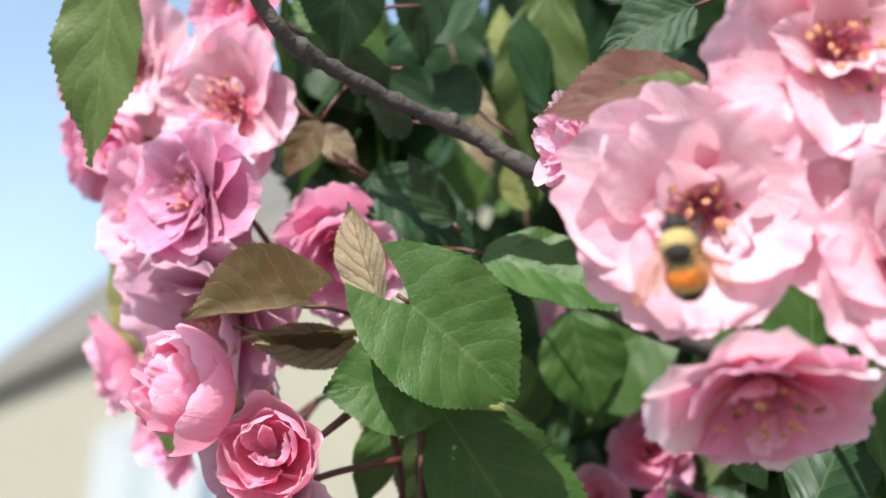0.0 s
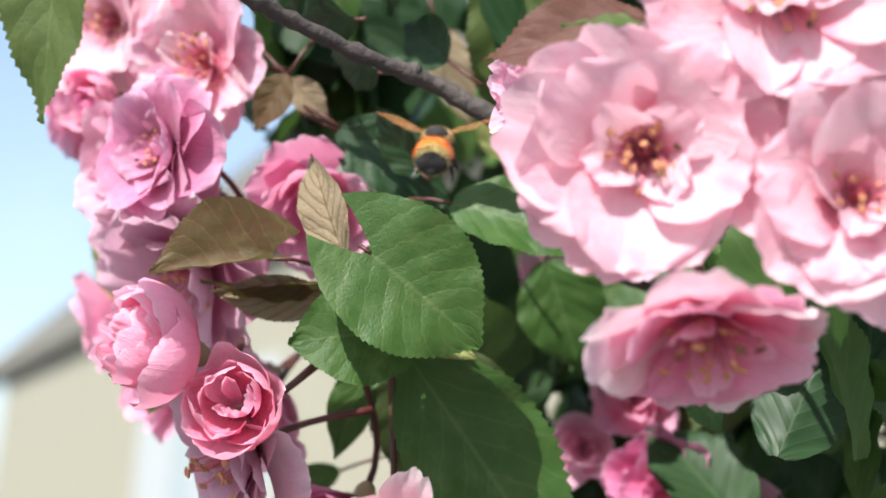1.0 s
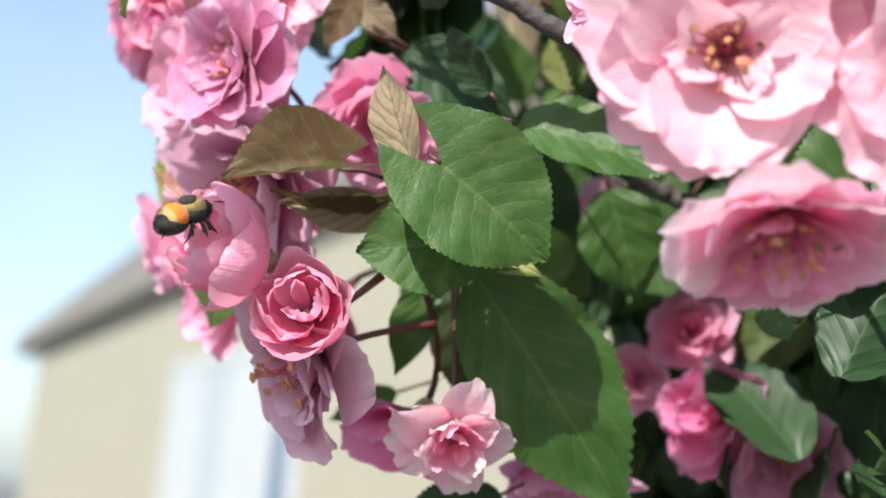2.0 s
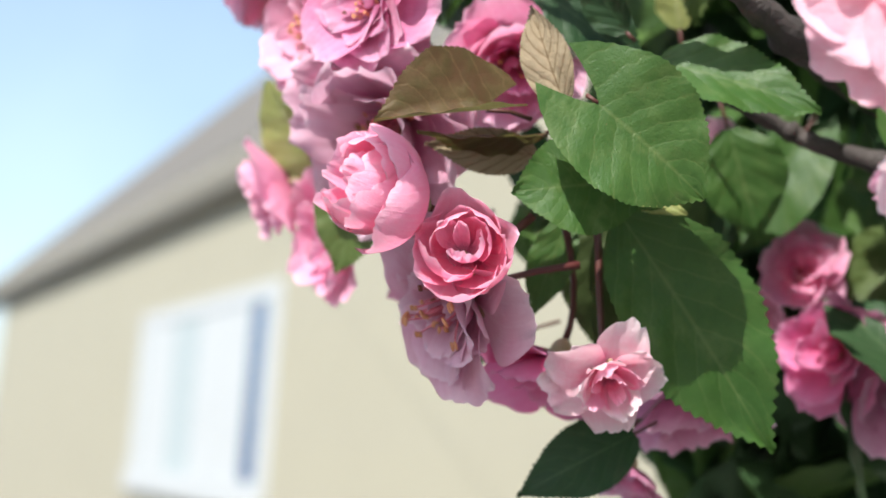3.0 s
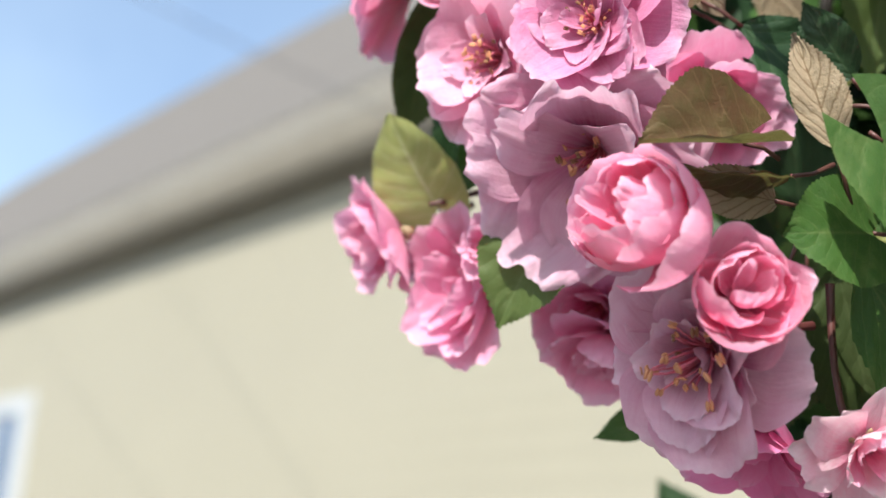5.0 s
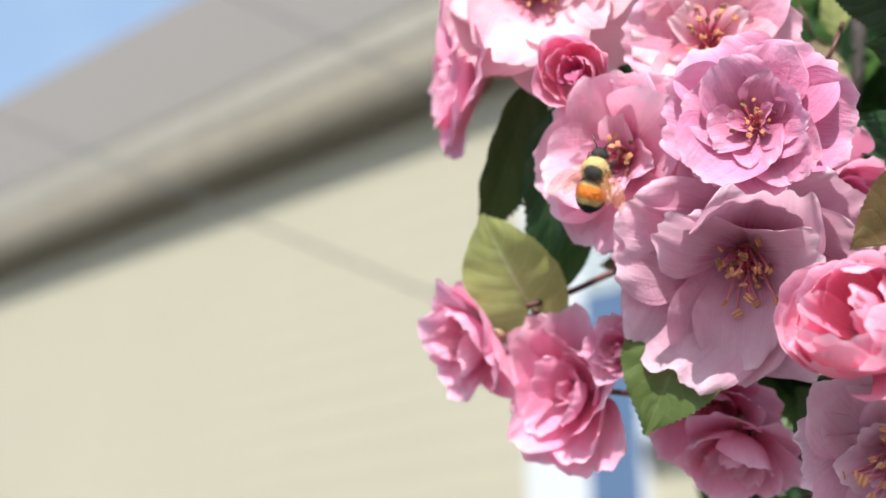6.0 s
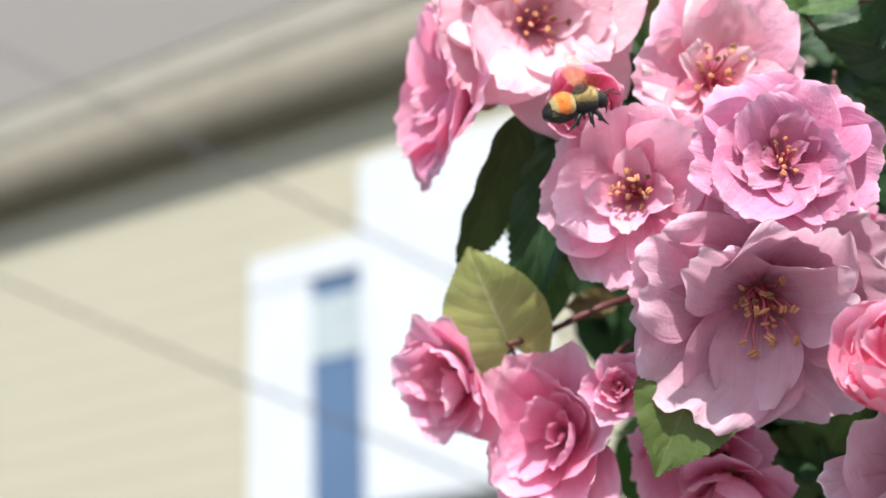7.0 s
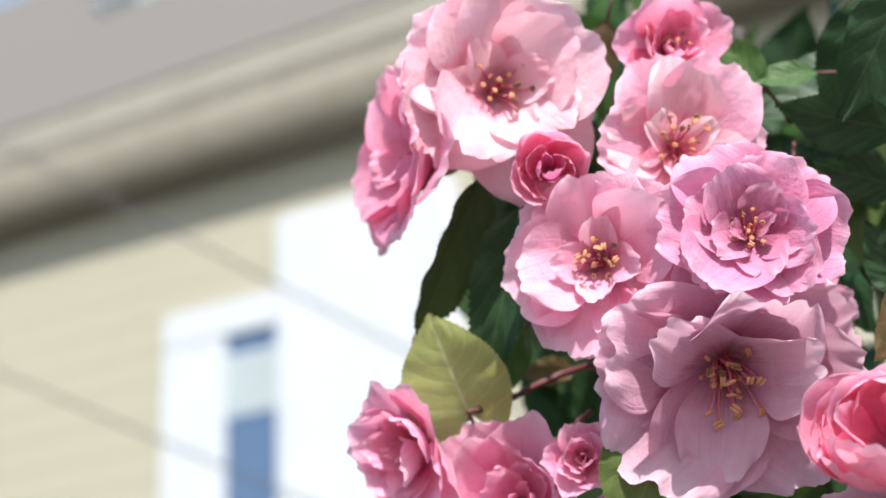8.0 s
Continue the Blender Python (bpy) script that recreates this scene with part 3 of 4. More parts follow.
box(bm, (X0 - 1.2, WALL_Y - 0.192, GZ + 0.205), (X1 + 0.3, WALL_Y - 0.182, GZ + 0.325))
part("drip_edge", bm, DRIP, house, "pale metal drip edge", False)
# roof: a deck and rows of shingle courses
EDGE_Z = 3.818
slope = math.atan2(RIDGE_Z - EDGE_Z, RIDGE_Y - (WALL_Y - 0.185))
run = math.hypot(RIDGE_Z - EDGE_Z, RIDGE_Y - (WALL_Y - 0.185))
roof = new("roof")
roof.parent = house
for side in (0, 1):
    bm = bmesh.new()
    box(bm, (X0 - 1.2, 0.0, -0.06), (X1 + 0.3, run, -0.012))
    deck = part("roof_deck", bm, SHINGLE, roof, smooth=False)
    deck.matrix_local = (pose(0, WALL_Y - 0.185, EDGE_Z, math.degrees(slope), 0, 0) if side == 0 else pose(X0 + X1, 2 * RIDGE_Y - (WALL_Y - 0.185), EDGE_Z, math.degrees(slope), 0, 180))
course = bmesh.new()
box(course, (X0 - 1.2, 0, 0), (X1 + 0.3, 0.20, 0.006))
first = part("shingle_course", course, SHINGLE, roof, smooth=False)
nrow = int(run / 0.145)
for k in range(nrow):
    ob = first if k == 0 else new("shingle_course", first.data)
    ob.parent = roof
    ob.matrix_local = pose(0, WALL_Y - 0.185, EDGE_Z, math.degrees(slope), 0, 0) @ pose(0, k * 0.145 - 0.02, -0.006, 2.2, 0, 0)
# white ventilation cap on the roof slope
bm = bmesh.new()
box(bm, (-0.17, -0.14, 0.0), (0.17, 0.14, 0.03))
box(bm, (-0.14, -0.11, 0.03), (0.14, 0.11, 0.09))
bmesh.ops.bevel(bm, geom=bm.edges[:], offset=0.012, segments=2, affect="EDGES")
vent = part("roof_vent", bm, WHITE, roof, "white ventilation cap on the roof", False)
vent.matrix_local = pose(-4.58, 4.85, EDGE_Z + (4.85 - WALL_Y + 0.185) * math.tan(slope), math.degrees(slope), 0, 0)
# courses of siding
H = 0.105
for k in range(int(EAVE_Z / H)):
    z = k * H
    spans = [(X0, X1)]
    for xa, xb, za, zb in HOLES:
        if z + H > za - 0.27 and z < zb + 0.09:
            spans = [s for a, b in spans for s in ((a, min(b, xa - 0.235)), (max(a, xb + 0.235), b)) if s[1] - s[0] > 0.02]
    for a, b in spans:
        bm = bmesh.new()
        vs = [bm.verts.new((x, y, zz)) for x in (a, b) for y, zz in ((WALL_Y + 0.011, z), (WALL_Y - 0.0024, z + 0.001), (WALL_Y - 0.0024, z + 0.004), (WALL_Y - 0.001, z + H), (WALL_Y + 0.011, z + H))]
        for i in range(5):
            bm.faces.new((vs[i], vs[(i + 1) % 5], vs[5 + (i + 1) % 5], vs[5 + i]))
        bm.faces.new(vs[:5][::-1])
        bm.faces.new(vs[5:])
        bmesh.ops.recalc_face_normals(bm, faces=bm.faces[:])
        part("siding_board", bm, SIDING, house, smooth=False)

# ground out to the horizon, unseen; its grey sets how much light bounces up
bm = bmesh.new()
bmesh.ops.create_grid(bm, x_segments=40, y_segments=40, size=1500)
tagged(part("ground", bm, BOUNCE_GROUND), "unseen ground round the house, its grey set for bounced light", "ground", kind="structure")


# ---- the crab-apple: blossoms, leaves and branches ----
blossom((-0.0492, 0.3364, 1.6073), (-0.6304, -0.7656, -0.1281), 0.0392, "full", LILAC_SHADE, "double lilac-pink blossom with ruffled petals and red stamens", 10, 24, 0.38, stalk=(-0.0318, 0.3649, 1.5963))
blossom((-0.0419, 0.3552, 1.5853), (-0.4611, -0.5715, -0.6789), 0.0640, "saucer", SHADE_MAUVE, "wide-open pink blossom with shade-mauve petals and long stamens", 30, 34, 0.4, stalk=(-0.0318, 0.3649, 1.5963))
blossom((-0.0644, 0.3670, 1.6091), (-0.8078, -0.5241, -0.2698), 0.0448, "open", SOFT, "open pink blossom with yellow-tipped stamens facing sideways", 0, 28, 0.42, stalk=(-0.0318, 0.3649, 1.5963))
blossom((-0.0795, 0.3846, 1.6587), (-0.4193, -0.8531, -0.3106), 0.0526, "open", PALE, "pale pink open blossom in full sun", 50, 16, 0.42)
blossom((-0.0844, 0.4050, 1.6472), (-0.9597, 0.2691, 0.0814), 0.0500, "cup", PINK, "pink half-open blossom seen from behind", 20, 6, 0.3, inner=ROSE)
blossom((-0.0769, 0.3690, 1.6306), (-0.5884, -0.7021, -0.4011), 0.0165, "bud", ROSE, "rose-pink bud with tightly rolled petals", 0, 0, 0.3, inner=DEEP)
blossom((-0.0461, 0.3585, 1.6386), (-0.4499, -0.8476, -0.2813), 0.0420, "cup", SOFT, "pink cupped blossom behind other flowers", 15, 24, 0.42, inner=BLUSH)
blossom((-0.0459, 0.3567, 1.6655), (-0.4717, -0.8426, -0.2599), 0.0275, "half", ROSE, "rose-pink half-open blossom at the top", 40, 16, 0.50, inner=PINK)
blossom((-0.0792, 0.4225, 1.5778), (-0.9037, -0.1018, -0.4159), 0.0330, "half", PINK, "pink half-open blossom on a thin stalk", 0, 0, 0.3, inner=ROSE)
blossom((-0.0687, 0.4358, 1.5792), (-0.3691, 0.1970, -0.9083), 0.0279, "half", LILAC_SHADE, "pale lilac petals of a small hanging blossom", 70, 4, 0.3)
blossom((-0.0583, 0.4103, 1.5619), (-0.8670, -0.4759, -0.1479), 0.0400, "half", PINK, "pink half-open cupped blossom", 25, 0, 0.3)
blossom((-0.0590, 0.3862, 1.5678), (-0.7470, -0.6196, -0.2412), 0.0170, "half", PINK, "small pink blossom half hidden behind a leaf", 0, 3, 0.3)
blossom((-0.0298, 0.3929, 1.5576), (-0.5004, -0.5133, -0.6972), 0.0347, "half", PINK, "pink blossom shaded by a larger one", 45, 5, 0.3)
blossom((-0.0282, 0.3859, 1.5485), (-0.2688, -0.2699, -0.9246), 0.0301, "half", PINK, "pink blossom hanging in shade", 5, 5, 0.3)
blossom((-0.0377, 0.3176, 1.5555), (-0.7889, -0.5880, 0.1786), 0.0290, "globe", ROSE, "rose-pink bud with overlapping petals on a red stalk", 25, 0, 0.3, stalk=(-0.0287, 0.3413, 1.5611))
blossom((-0.0231, 0.3154, 1.5430), (-0.1194, -0.9861, 0.1157), 0.0224, "bud", ROSE, "rose-pink half-open blossom with rolled centre", 80, 0, 0.3, stalk=(-0.0080, 0.3257, 1.5547), inner=SOFT)
blossom((-0.0218, 0.3319, 1.5360), (-0.7347, -0.4851, -0.4743), 0.0450, "full", SHADE_MAUVE, "open pink blossom with shade-mauve petals facing down, yellow anthers", 20, 26, 0.62)
blossom((0.0116, 0.3309, 1.5193), (0.0474, -0.8645, -0.5005), 0.0214, "rose", BLUSH, "pale-edged pink rosette blossom hanging from a red stalk", 15, 0, 0.3, stalk=(0.0084, 0.3417, 1.5563), inner=ROSE)
blossom((0.0013, 0.3591, 1.5246), (-0.3660, -0.2525, -0.8957), 0.0390, "cup", DEEP, "deep pink blossom hanging downwards", 0, 0, 0.3, stalk=(0.0003, 0.3421, 1.5566))
blossom((0.0397, 0.3833, 1.5214), (0.0126, -0.2023, -0.9793), 0.0375, "half", LILAC_SHADE, "lilac blossom hanging in the shade of a leaf", 0, 6, 0.3)
blossom((0.0255, 0.3949, 1.4987), (-0.1425, -0.1513, -0.9782), 0.0216, "half", LILAC_SHADE, "small lilac blossom low in the shade", 30, 0, 0.3)
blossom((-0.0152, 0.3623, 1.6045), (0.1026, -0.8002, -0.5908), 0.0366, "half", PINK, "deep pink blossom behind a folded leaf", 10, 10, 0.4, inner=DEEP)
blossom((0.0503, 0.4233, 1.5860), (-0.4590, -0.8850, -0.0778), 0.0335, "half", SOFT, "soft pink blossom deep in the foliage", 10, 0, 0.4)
# next two: the shade deep in the crown is put into the petal colour
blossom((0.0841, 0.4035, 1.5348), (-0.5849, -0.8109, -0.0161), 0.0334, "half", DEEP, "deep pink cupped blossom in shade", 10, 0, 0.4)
blossom((0.1005, 0.4042, 1.5252), (-0.0086, -0.9622, -0.2721), 0.0388, "open", LILAC_SHADE, "dusky pink open blossom in shade", 40, 14, 0.4)
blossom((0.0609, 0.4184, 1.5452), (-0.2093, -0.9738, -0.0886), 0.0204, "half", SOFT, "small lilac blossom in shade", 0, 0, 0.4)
blossom((0.0752, 0.4192, 1.5602), (-0.1213, -0.9925, 0.0122), 0.0278, "half", PINK, "dusky pink blossom among leaves", 0, 4, 0.4)
blossom((0.0582, 0.2472, 1.5872), (-0.1781, -0.9487, -0.2611), 0.0482, "open", PALE, "pale pink wide-open blossom visited by the bumblebee", 8, 32, 0.38)
blossom((0.0794, 0.2398, 1.6154), (-0.0262, -0.9868, -0.1600), 0.0489, "open", PALE, "pale pink blossom with orange stamens in full sun", 40, 28, 0.4)
blossom((0.0938, 0.2437, 1.5789), (0.0612, -0.9955, -0.0721), 0.0430, "open", PALE, "pale pink double blossom beside the visited one", 20, 20, 0.36)
blossom((0.0699, 0.2483, 1.5587), (0.0785, -0.3952, -0.9152), 0.0418, "cup", BLUSH, "pink blossom hanging with its cup downwards", 20, 30, 0.50, inner=PINK)
blossom((0.0401, 0.2860, 1.6103), (-0.9639, -0.2455, 0.1032), 0.0221, "half", SOFT, "soft pink half-open petals beside a pale blossom", 0, 0, 0.3)
leaf((0.0043, 0.3087, 1.5782), (0.0300, 0.3150, 1.5590), (-0.10, -0.97, 0.22), 1.00, GREEN, "broad green toothed leaf in the sun", 12, 0.25, 1.4, 3, 0.003)
leaf((0.0089, 0.3218, 1.5628), (-0.0137, 0.3153, 1.5580), (-0.0988, -0.9926, 0.0712), 0.98, GREEN, "round green leaf half shaded by another", 8, 0.2, 1, 5, 0.012)
leaf((0.0211, 0.3377, 1.5976), (0.0595, 0.3302, 1.5848), (-0.1267, -0.8845, 0.4490), 0.5, GREEN, "green leaf partly in shade", 14, 0.3, 0, 7, 0.012)
leaf((0.0133, 0.3352, 1.5579), (0.0546, 0.3511, 1.5042), (0.1365, -0.9818, 0.1320), 0.50, GREEN, "long green toothed leaf with a pointed tip", 10, 0.25, 0, 9, 0.012)
leaf((0.0232, 0.3711, 1.5074), (-0.0069, 0.3636, 1.4893), (0.0897, -0.9875, 0.1296), 0.5, SHADE_GREEN, "dark green leaf in shade", 12, 0.3, 0, 11, 0.012)
leaf((-0.0205, 0.3205, 1.5781), (-0.0459, 0.3119, 1.5715), (0.0649, -0.8105, 0.5822), 1.05, BRONZE, "bronze-green leaf folded along its midrib", 45, 0.1, 1, 13, 0.012)
leaf((-0.0061, 0.3300, 1.5759), (-0.0368, 0.3239, 1.5730), (0.0642, -0.2024, -0.9772), 0.42, BRONZE, "reddish bronze leaf seen edge-on", 26, 0.3, 0, 15, 0.012)
leaf((-0.0078, 0.3347, 1.5714), (-0.0350, 0.3283, 1.5712), (0.0617, -0.9300, -0.3200), 0.4, TAN, "pale downy underside of a small leaf", 20, 0.2, 0, 17, 0.012)
leaf((-0.0024, 0.3166, 1.5788), (-0.0118, 0.3174, 1.6033), (-0.2218, -0.9367, -0.2708), 0.5, TAN, "folded tan leaf showing its downy back", 34, 0.35, 0, 19, 0.012)
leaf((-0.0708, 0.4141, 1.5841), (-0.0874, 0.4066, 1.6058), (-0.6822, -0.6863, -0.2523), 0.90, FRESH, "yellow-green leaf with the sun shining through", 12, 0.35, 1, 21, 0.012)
leaf((-0.0490, 0.3673, 1.5721), (-0.0587, 0.3779, 1.5449), (-0.5117, -0.8580, -0.0456), 0.8, OLIVE, "olive-green toothed leaf shaded by a blossom", 18, 0.25, 0, 23, 0.004)
leaf((-0.0782, 0.3941, 1.6380), (-0.0813, 0.4223, 1.6042), (0.1240, -0.9733, -0.1931), 0.4, SHADE_OLIVE, "dark bronze-green leaf hanging edge-on", 22, 0.2, 0, 25, 0.012)
leaf((-0.0696, 0.3863, 1.6329), (-0.0678, 0.4131, 1.5866), (-0.7556, -0.5679, -0.3265), 0.3, SHADE_GREEN, "dark green toothed leaf behind blossoms", 24, 0.3, 0, 27, 0.012)
leaf((-0.0337, 0.4158, 1.6014), (-0.0457, 0.4240, 1.6008), (-0.5357, -0.8306, -0.1521), 0.55, BRONZE, "small purplish leaf against the bright wall", 14, 0.3, 0, 29, 0.012)
leaf((-0.0217, 0.3477, 1.6580), (-0.0350, 0.3507, 1.6704), (-0.5558, -0.8251, -0.1016), 0.55, GREEN, "bright green leaf tip behind blossoms", 14, 0.3, 0, 31, 0.012)
leaf((-0.0111, 0.3390, 1.6605), (-0.0276, 0.3516, 1.6583), (-0.5258, -0.8139, 0.2472), 0.36, GREEN, "small green leaf in the sun", 14, 0.3, 0, 33, 0.012)
leaf((0.0024, 0.3206, 1.6783), (0.0021, 0.3484, 1.6497), (-0.6951, -0.6651, -0.2730), 0.62, SHADE_GREEN, "dark blue-green leaf behind blossoms", 10, 0.2, 0, 35, 0.012)
leaf((0.0177, 0.3412, 1.6686), (-0.0088, 0.3637, 1.6608), (-0.5454, -0.8305, 0.1133), 0.6, SHADE_GREEN, "dark leaf in shade behind blossoms", 10, 0.2, 0, 37, 0.012)
leaf((0.0177, 0.3441, 1.6368), (0.0051, 0.3585, 1.6517), (-0.5559, -0.8282, -0.0715), 0.6, SHADE_GREEN, "dark leaf in deep shade", 10, 0.2, 0, 39, 0.012)
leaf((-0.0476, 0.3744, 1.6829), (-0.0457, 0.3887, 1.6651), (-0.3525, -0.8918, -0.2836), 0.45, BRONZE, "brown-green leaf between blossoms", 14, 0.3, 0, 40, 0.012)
leaf((-0.0097, 0.3527, 1.6202), (0.0202, 0.3585, 1.6013), (-0.0310, -0.9931, 0.1128), 0.58, SHADE_GREEN, "dark green leaf in shade behind a sunny one", 12, 0.2, 0, 41, 0.012)
leaf((0.0711, 0.4043, 1.5971), (0.0520, 0.4087, 1.5623), (-0.0356, -0.9791, 0.2003), 0.66, GREEN, "green leaf crossed by a twig shadow", 10, 0.2, 1, 43, 0.012)
leaf((0.1108, 0.4217, 1.5752), (0.0873, 0.4243, 1.5486), (-0.1260, -0.9735, 0.1910), 0.62, OLIVE, "light green leaf in broken sun", 10, 0.2, 0, 45, 0.012)
leaf((0.1184, 0.4224, 1.5531), (0.1045, 0.4237, 1.5388), (-0.1260, -0.9735, 0.1910), 0.6, GREEN, "green leaf among shaded blossoms", 10, 0.2, 0, 46, 0.012)
leaf((0.0169, 0.3571, 1.5644), (0.0326, 0.3677, 1.5239), (0.1, -0.97, 0.1), 0.72, SHADE_OLIVE, "broad dark olive leaf under the stalks", 10, 0.2, 0, 47, 0.012)
leaf((0.0019, 0.3516, 1.5599), (-0.0059, 0.3597, 1.5347), (-0.1213, -0.9925, 0.0122), 0.42, GREEN, "green leaf behind a rose-pink blossom", 16, 0.2, 0, 49, 0.012)
leaf((0.0139, 0.3675, 1.5642), (0.0133, 0.3781, 1.5284), (0.0682, -0.9852, 0.0339), 0.66, SHADE_OLIVE, "olive-dark leaf in deep shade", 12, 0.2, 0, 51, 0.012)
# sunlight deep in the crown, given to this leaf as yellow-green colour
leaf((0.0335, 0.3961, 1.6258), (0.0291, 0.3928, 1.6433), (0.1682, -0.9852, 0.0339), 0.72, FRESH, "leaf in bright yellow-green that stands for sun on it", 12, 0.2, 0, 53, 0.012)
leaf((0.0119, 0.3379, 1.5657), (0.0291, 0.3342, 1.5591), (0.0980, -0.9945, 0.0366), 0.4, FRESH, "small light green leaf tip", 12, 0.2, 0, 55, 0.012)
leaf((-0.0082, 0.3958, 1.5336), (-0.0272, 0.4023, 1.5247), (-0.3072, -0.9476, 0.0876), 0.42, GREEN, "small green leaf under hanging blossoms", 14, 0.3, 0, 89, 0.012)
leaf((-0.0579, 0.4057, 1.6060), (-0.0691, 0.4176, 1.5852), (-0.6872, -0.7088, -0.1592), 0.5, GREEN, "small green leaf behind a yellow-green one", 14, 0.3, 0, 91, 0.012)
leaf((-0.0555, 0.2564, 1.6348), (-0.0588, 0.2675, 1.5928), (-0.3345, -0.9276, -0.1664), 0.44, OLIVE, "toothed olive-green leaf hanging against the sky", 16, 0.2, 0, 59, 0.012)
leaf((-0.0438, 0.3933, 1.6786), (0.0071, 0.3994, 1.6554), (-0.1111, -0.9934, 0.0270), 0.55, SHADE_GREEN, "large dark green leaf in shade", 12, 0.2, 0, 61, 0.012)
leaf((-0.0111, 0.3570, 1.6205), (0.0199, 0.3612, 1.6045), (-0.1111, -0.9934, 0.0270), 0.55, SHADE_GREEN, "dark blue-green leaf under the branch", 12, 0.2, 0, 63, 0.012)
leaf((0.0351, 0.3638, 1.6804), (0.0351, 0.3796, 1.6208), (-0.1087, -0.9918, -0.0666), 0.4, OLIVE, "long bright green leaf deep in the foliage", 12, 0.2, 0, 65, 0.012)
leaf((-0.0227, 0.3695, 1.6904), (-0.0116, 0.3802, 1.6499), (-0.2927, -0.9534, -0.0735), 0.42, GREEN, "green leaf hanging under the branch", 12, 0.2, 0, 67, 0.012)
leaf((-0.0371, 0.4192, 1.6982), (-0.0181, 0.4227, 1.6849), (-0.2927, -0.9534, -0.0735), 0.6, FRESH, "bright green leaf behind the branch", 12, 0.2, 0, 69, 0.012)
leaf((0.0021, 0.4535, 1.7247), (0.0123, 0.4646, 1.6827), (-0.2927, -0.9534, -0.0735), 0.6, SHADE_GREEN, "large dark leaf deep in shade", 12, 0.2, 0, 71, 0.012)
leaf((-0.0085, 0.4495, 1.7009), (0.0000, 0.4574, 1.6710), (-0.2927, -0.9534, -0.0735), 0.6, SHADE_GREEN, "dark leaf in shade", 12, 0.2, 0, 73, 0.012)
# again the light on the leaf comes from its yellow-green colour
leaf((0.0255, 0.4048, 1.6742), (0.0228, 0.4003, 1.6910), (-0.2927, -0.9534, -0.0735), 0.5, FRESH, "green leaf with its light put into a yellow-green colour", 12, 0.2, 0, 74, 0.012)
leaf((-0.0230, 0.3438, 1.6311), (-0.0311, 0.3477, 1.6165), (-0.1052, -0.9810, -0.1632), 0.55, BRONZE, "brown-green leaf beside pink blossoms", 14, 0.2, 0, 75, 0.012)
leaf((-0.0239, 0.3537, 1.6330), (-0.0128, 0.3562, 1.6233), (-0.1052, -0.9810, -0.1632), 0.55, TAN, "tan leaf back beside the branch", 14, 0.2, 0, 76, 0.012)
leaf((0.0117, 0.3965, 1.6664), (0.0235, 0.4042, 1.6372), (-0.1052, -0.9810, -0.1632), 0.4, TAN, "pale leaf back deep in the foliage", 14, 0.2, 0, 78, 0.012)
leaf((0.0578, 0.2588, 1.6316), (0.0394, 0.2615, 1.6215), (0.0722, -0.9896, 0.1245), 0.62, SHADE_GREEN, "dark green toothed leaf near pale blossoms", 10, 0.2, 0, 77, 0.012)
leaf((0.0594, 0.2530, 1.6129), (0.0281, 0.2550, 1.6055), (-0.1460, -0.9274, 0.3444), 0.56, RUSSET, "reddish-brown leaf beside pale blossoms", 14, 0.3, 0, 79, 0.012)
leaf((0.0580, 0.2455, 1.6102), (0.0418, 0.2458, 1.6094), (-0.1587, -0.5581, 0.8145), 0.4, OLIVE, "olive-green leaf seen edge-on above a blossom", 14, 0.3, 0, 81, 0.012)
leaf((0.0747, 0.2887, 1.5480), (0.0782, 0.2806, 1.5398), (-0.1087, -0.9918, -0.0666), 0.6, GREEN, "small green leaf under a pink blossom", 14, 0.3, 0, 83, 0.012)
leaf((0.0467, 0.3846, 1.5939), (0.0579, 0.3926, 1.5637), (-0.1125, -0.9869, 0.1154), 0.72, GREEN, "green leaf in broken light", 14, 0.3, 0, 87, 0.012)
leaf((-0.0045, 0.3237, 1.6391), (-0.0250, 0.3428, 1.6496), (-0.2684, -0.5821, -0.7676), 0.5, SHADE_GREEN, "dark blue-green leaf hanging in shade", 12, 0.25, 0, 93, 0.003)
leaf((0.0015, 0.3292, 1.6277), (-0.0122, 0.3439, 1.6369), (-0.2684, -0.5821, -0.7676), 0.55, SHADE_GREEN, "dark green leaf in the shade of others", 12, 0.25, 0, 95, 0.003)
leaf((-0.0151, 0.3075, 1.6679), (-0.0186, 0.3305, 1.6409), (-0.2684, -0.5821, -0.7676), 0.6, SHADE_GREEN, "broad dark blue-green leaf in shade", 12, 0.25, 0, 97, 0.003)
leaf((0.0130, 0.3413, 1.6059), (0.0006, 0.3415, 1.6233), (-0.2684, -0.5821, -0.7676), 0.6, SHADE_GREEN, "dark leaf beside a lilac blossom", 12, 0.25, 0, 99, 0.003)
twig("branch", [(-0.0331, 0.2845, 1.6395), (-0.0271, 0.2903, 1.6326), (-0.0200, 0.2971, 1.6302), (-0.0021, 0.3078, 1.6251), (0.0167, 0.3182, 1.6212), (0.0334, 0.3213, 1.6132), (0.0548, 0.3379, 1.6050), (0.0854, 0.3797, 1.6032), (0.2344, 0.4708, 1.5345), (0.5035, 0.6461, 1.4964)], [0.0018, 0.0019, 0.0017, 0.0018, 0.0021, 0.0026, 0.0042, 0.005, 0.008, 0.014], "grey-brown crab-apple branch with spurs", BARK, "branch", 9)
twig("twig", [(0.0368, 0.4009, 1.7211), (0.0385, 0.4091, 1.6900), (0.0398, 0.4155, 1.6659), (0.0407, 0.4310, 1.6465)], [0.0024, 0.0022, 0.0021, 0.002], "thin grey twig hanging among leaves", BARK, "branch", 2)
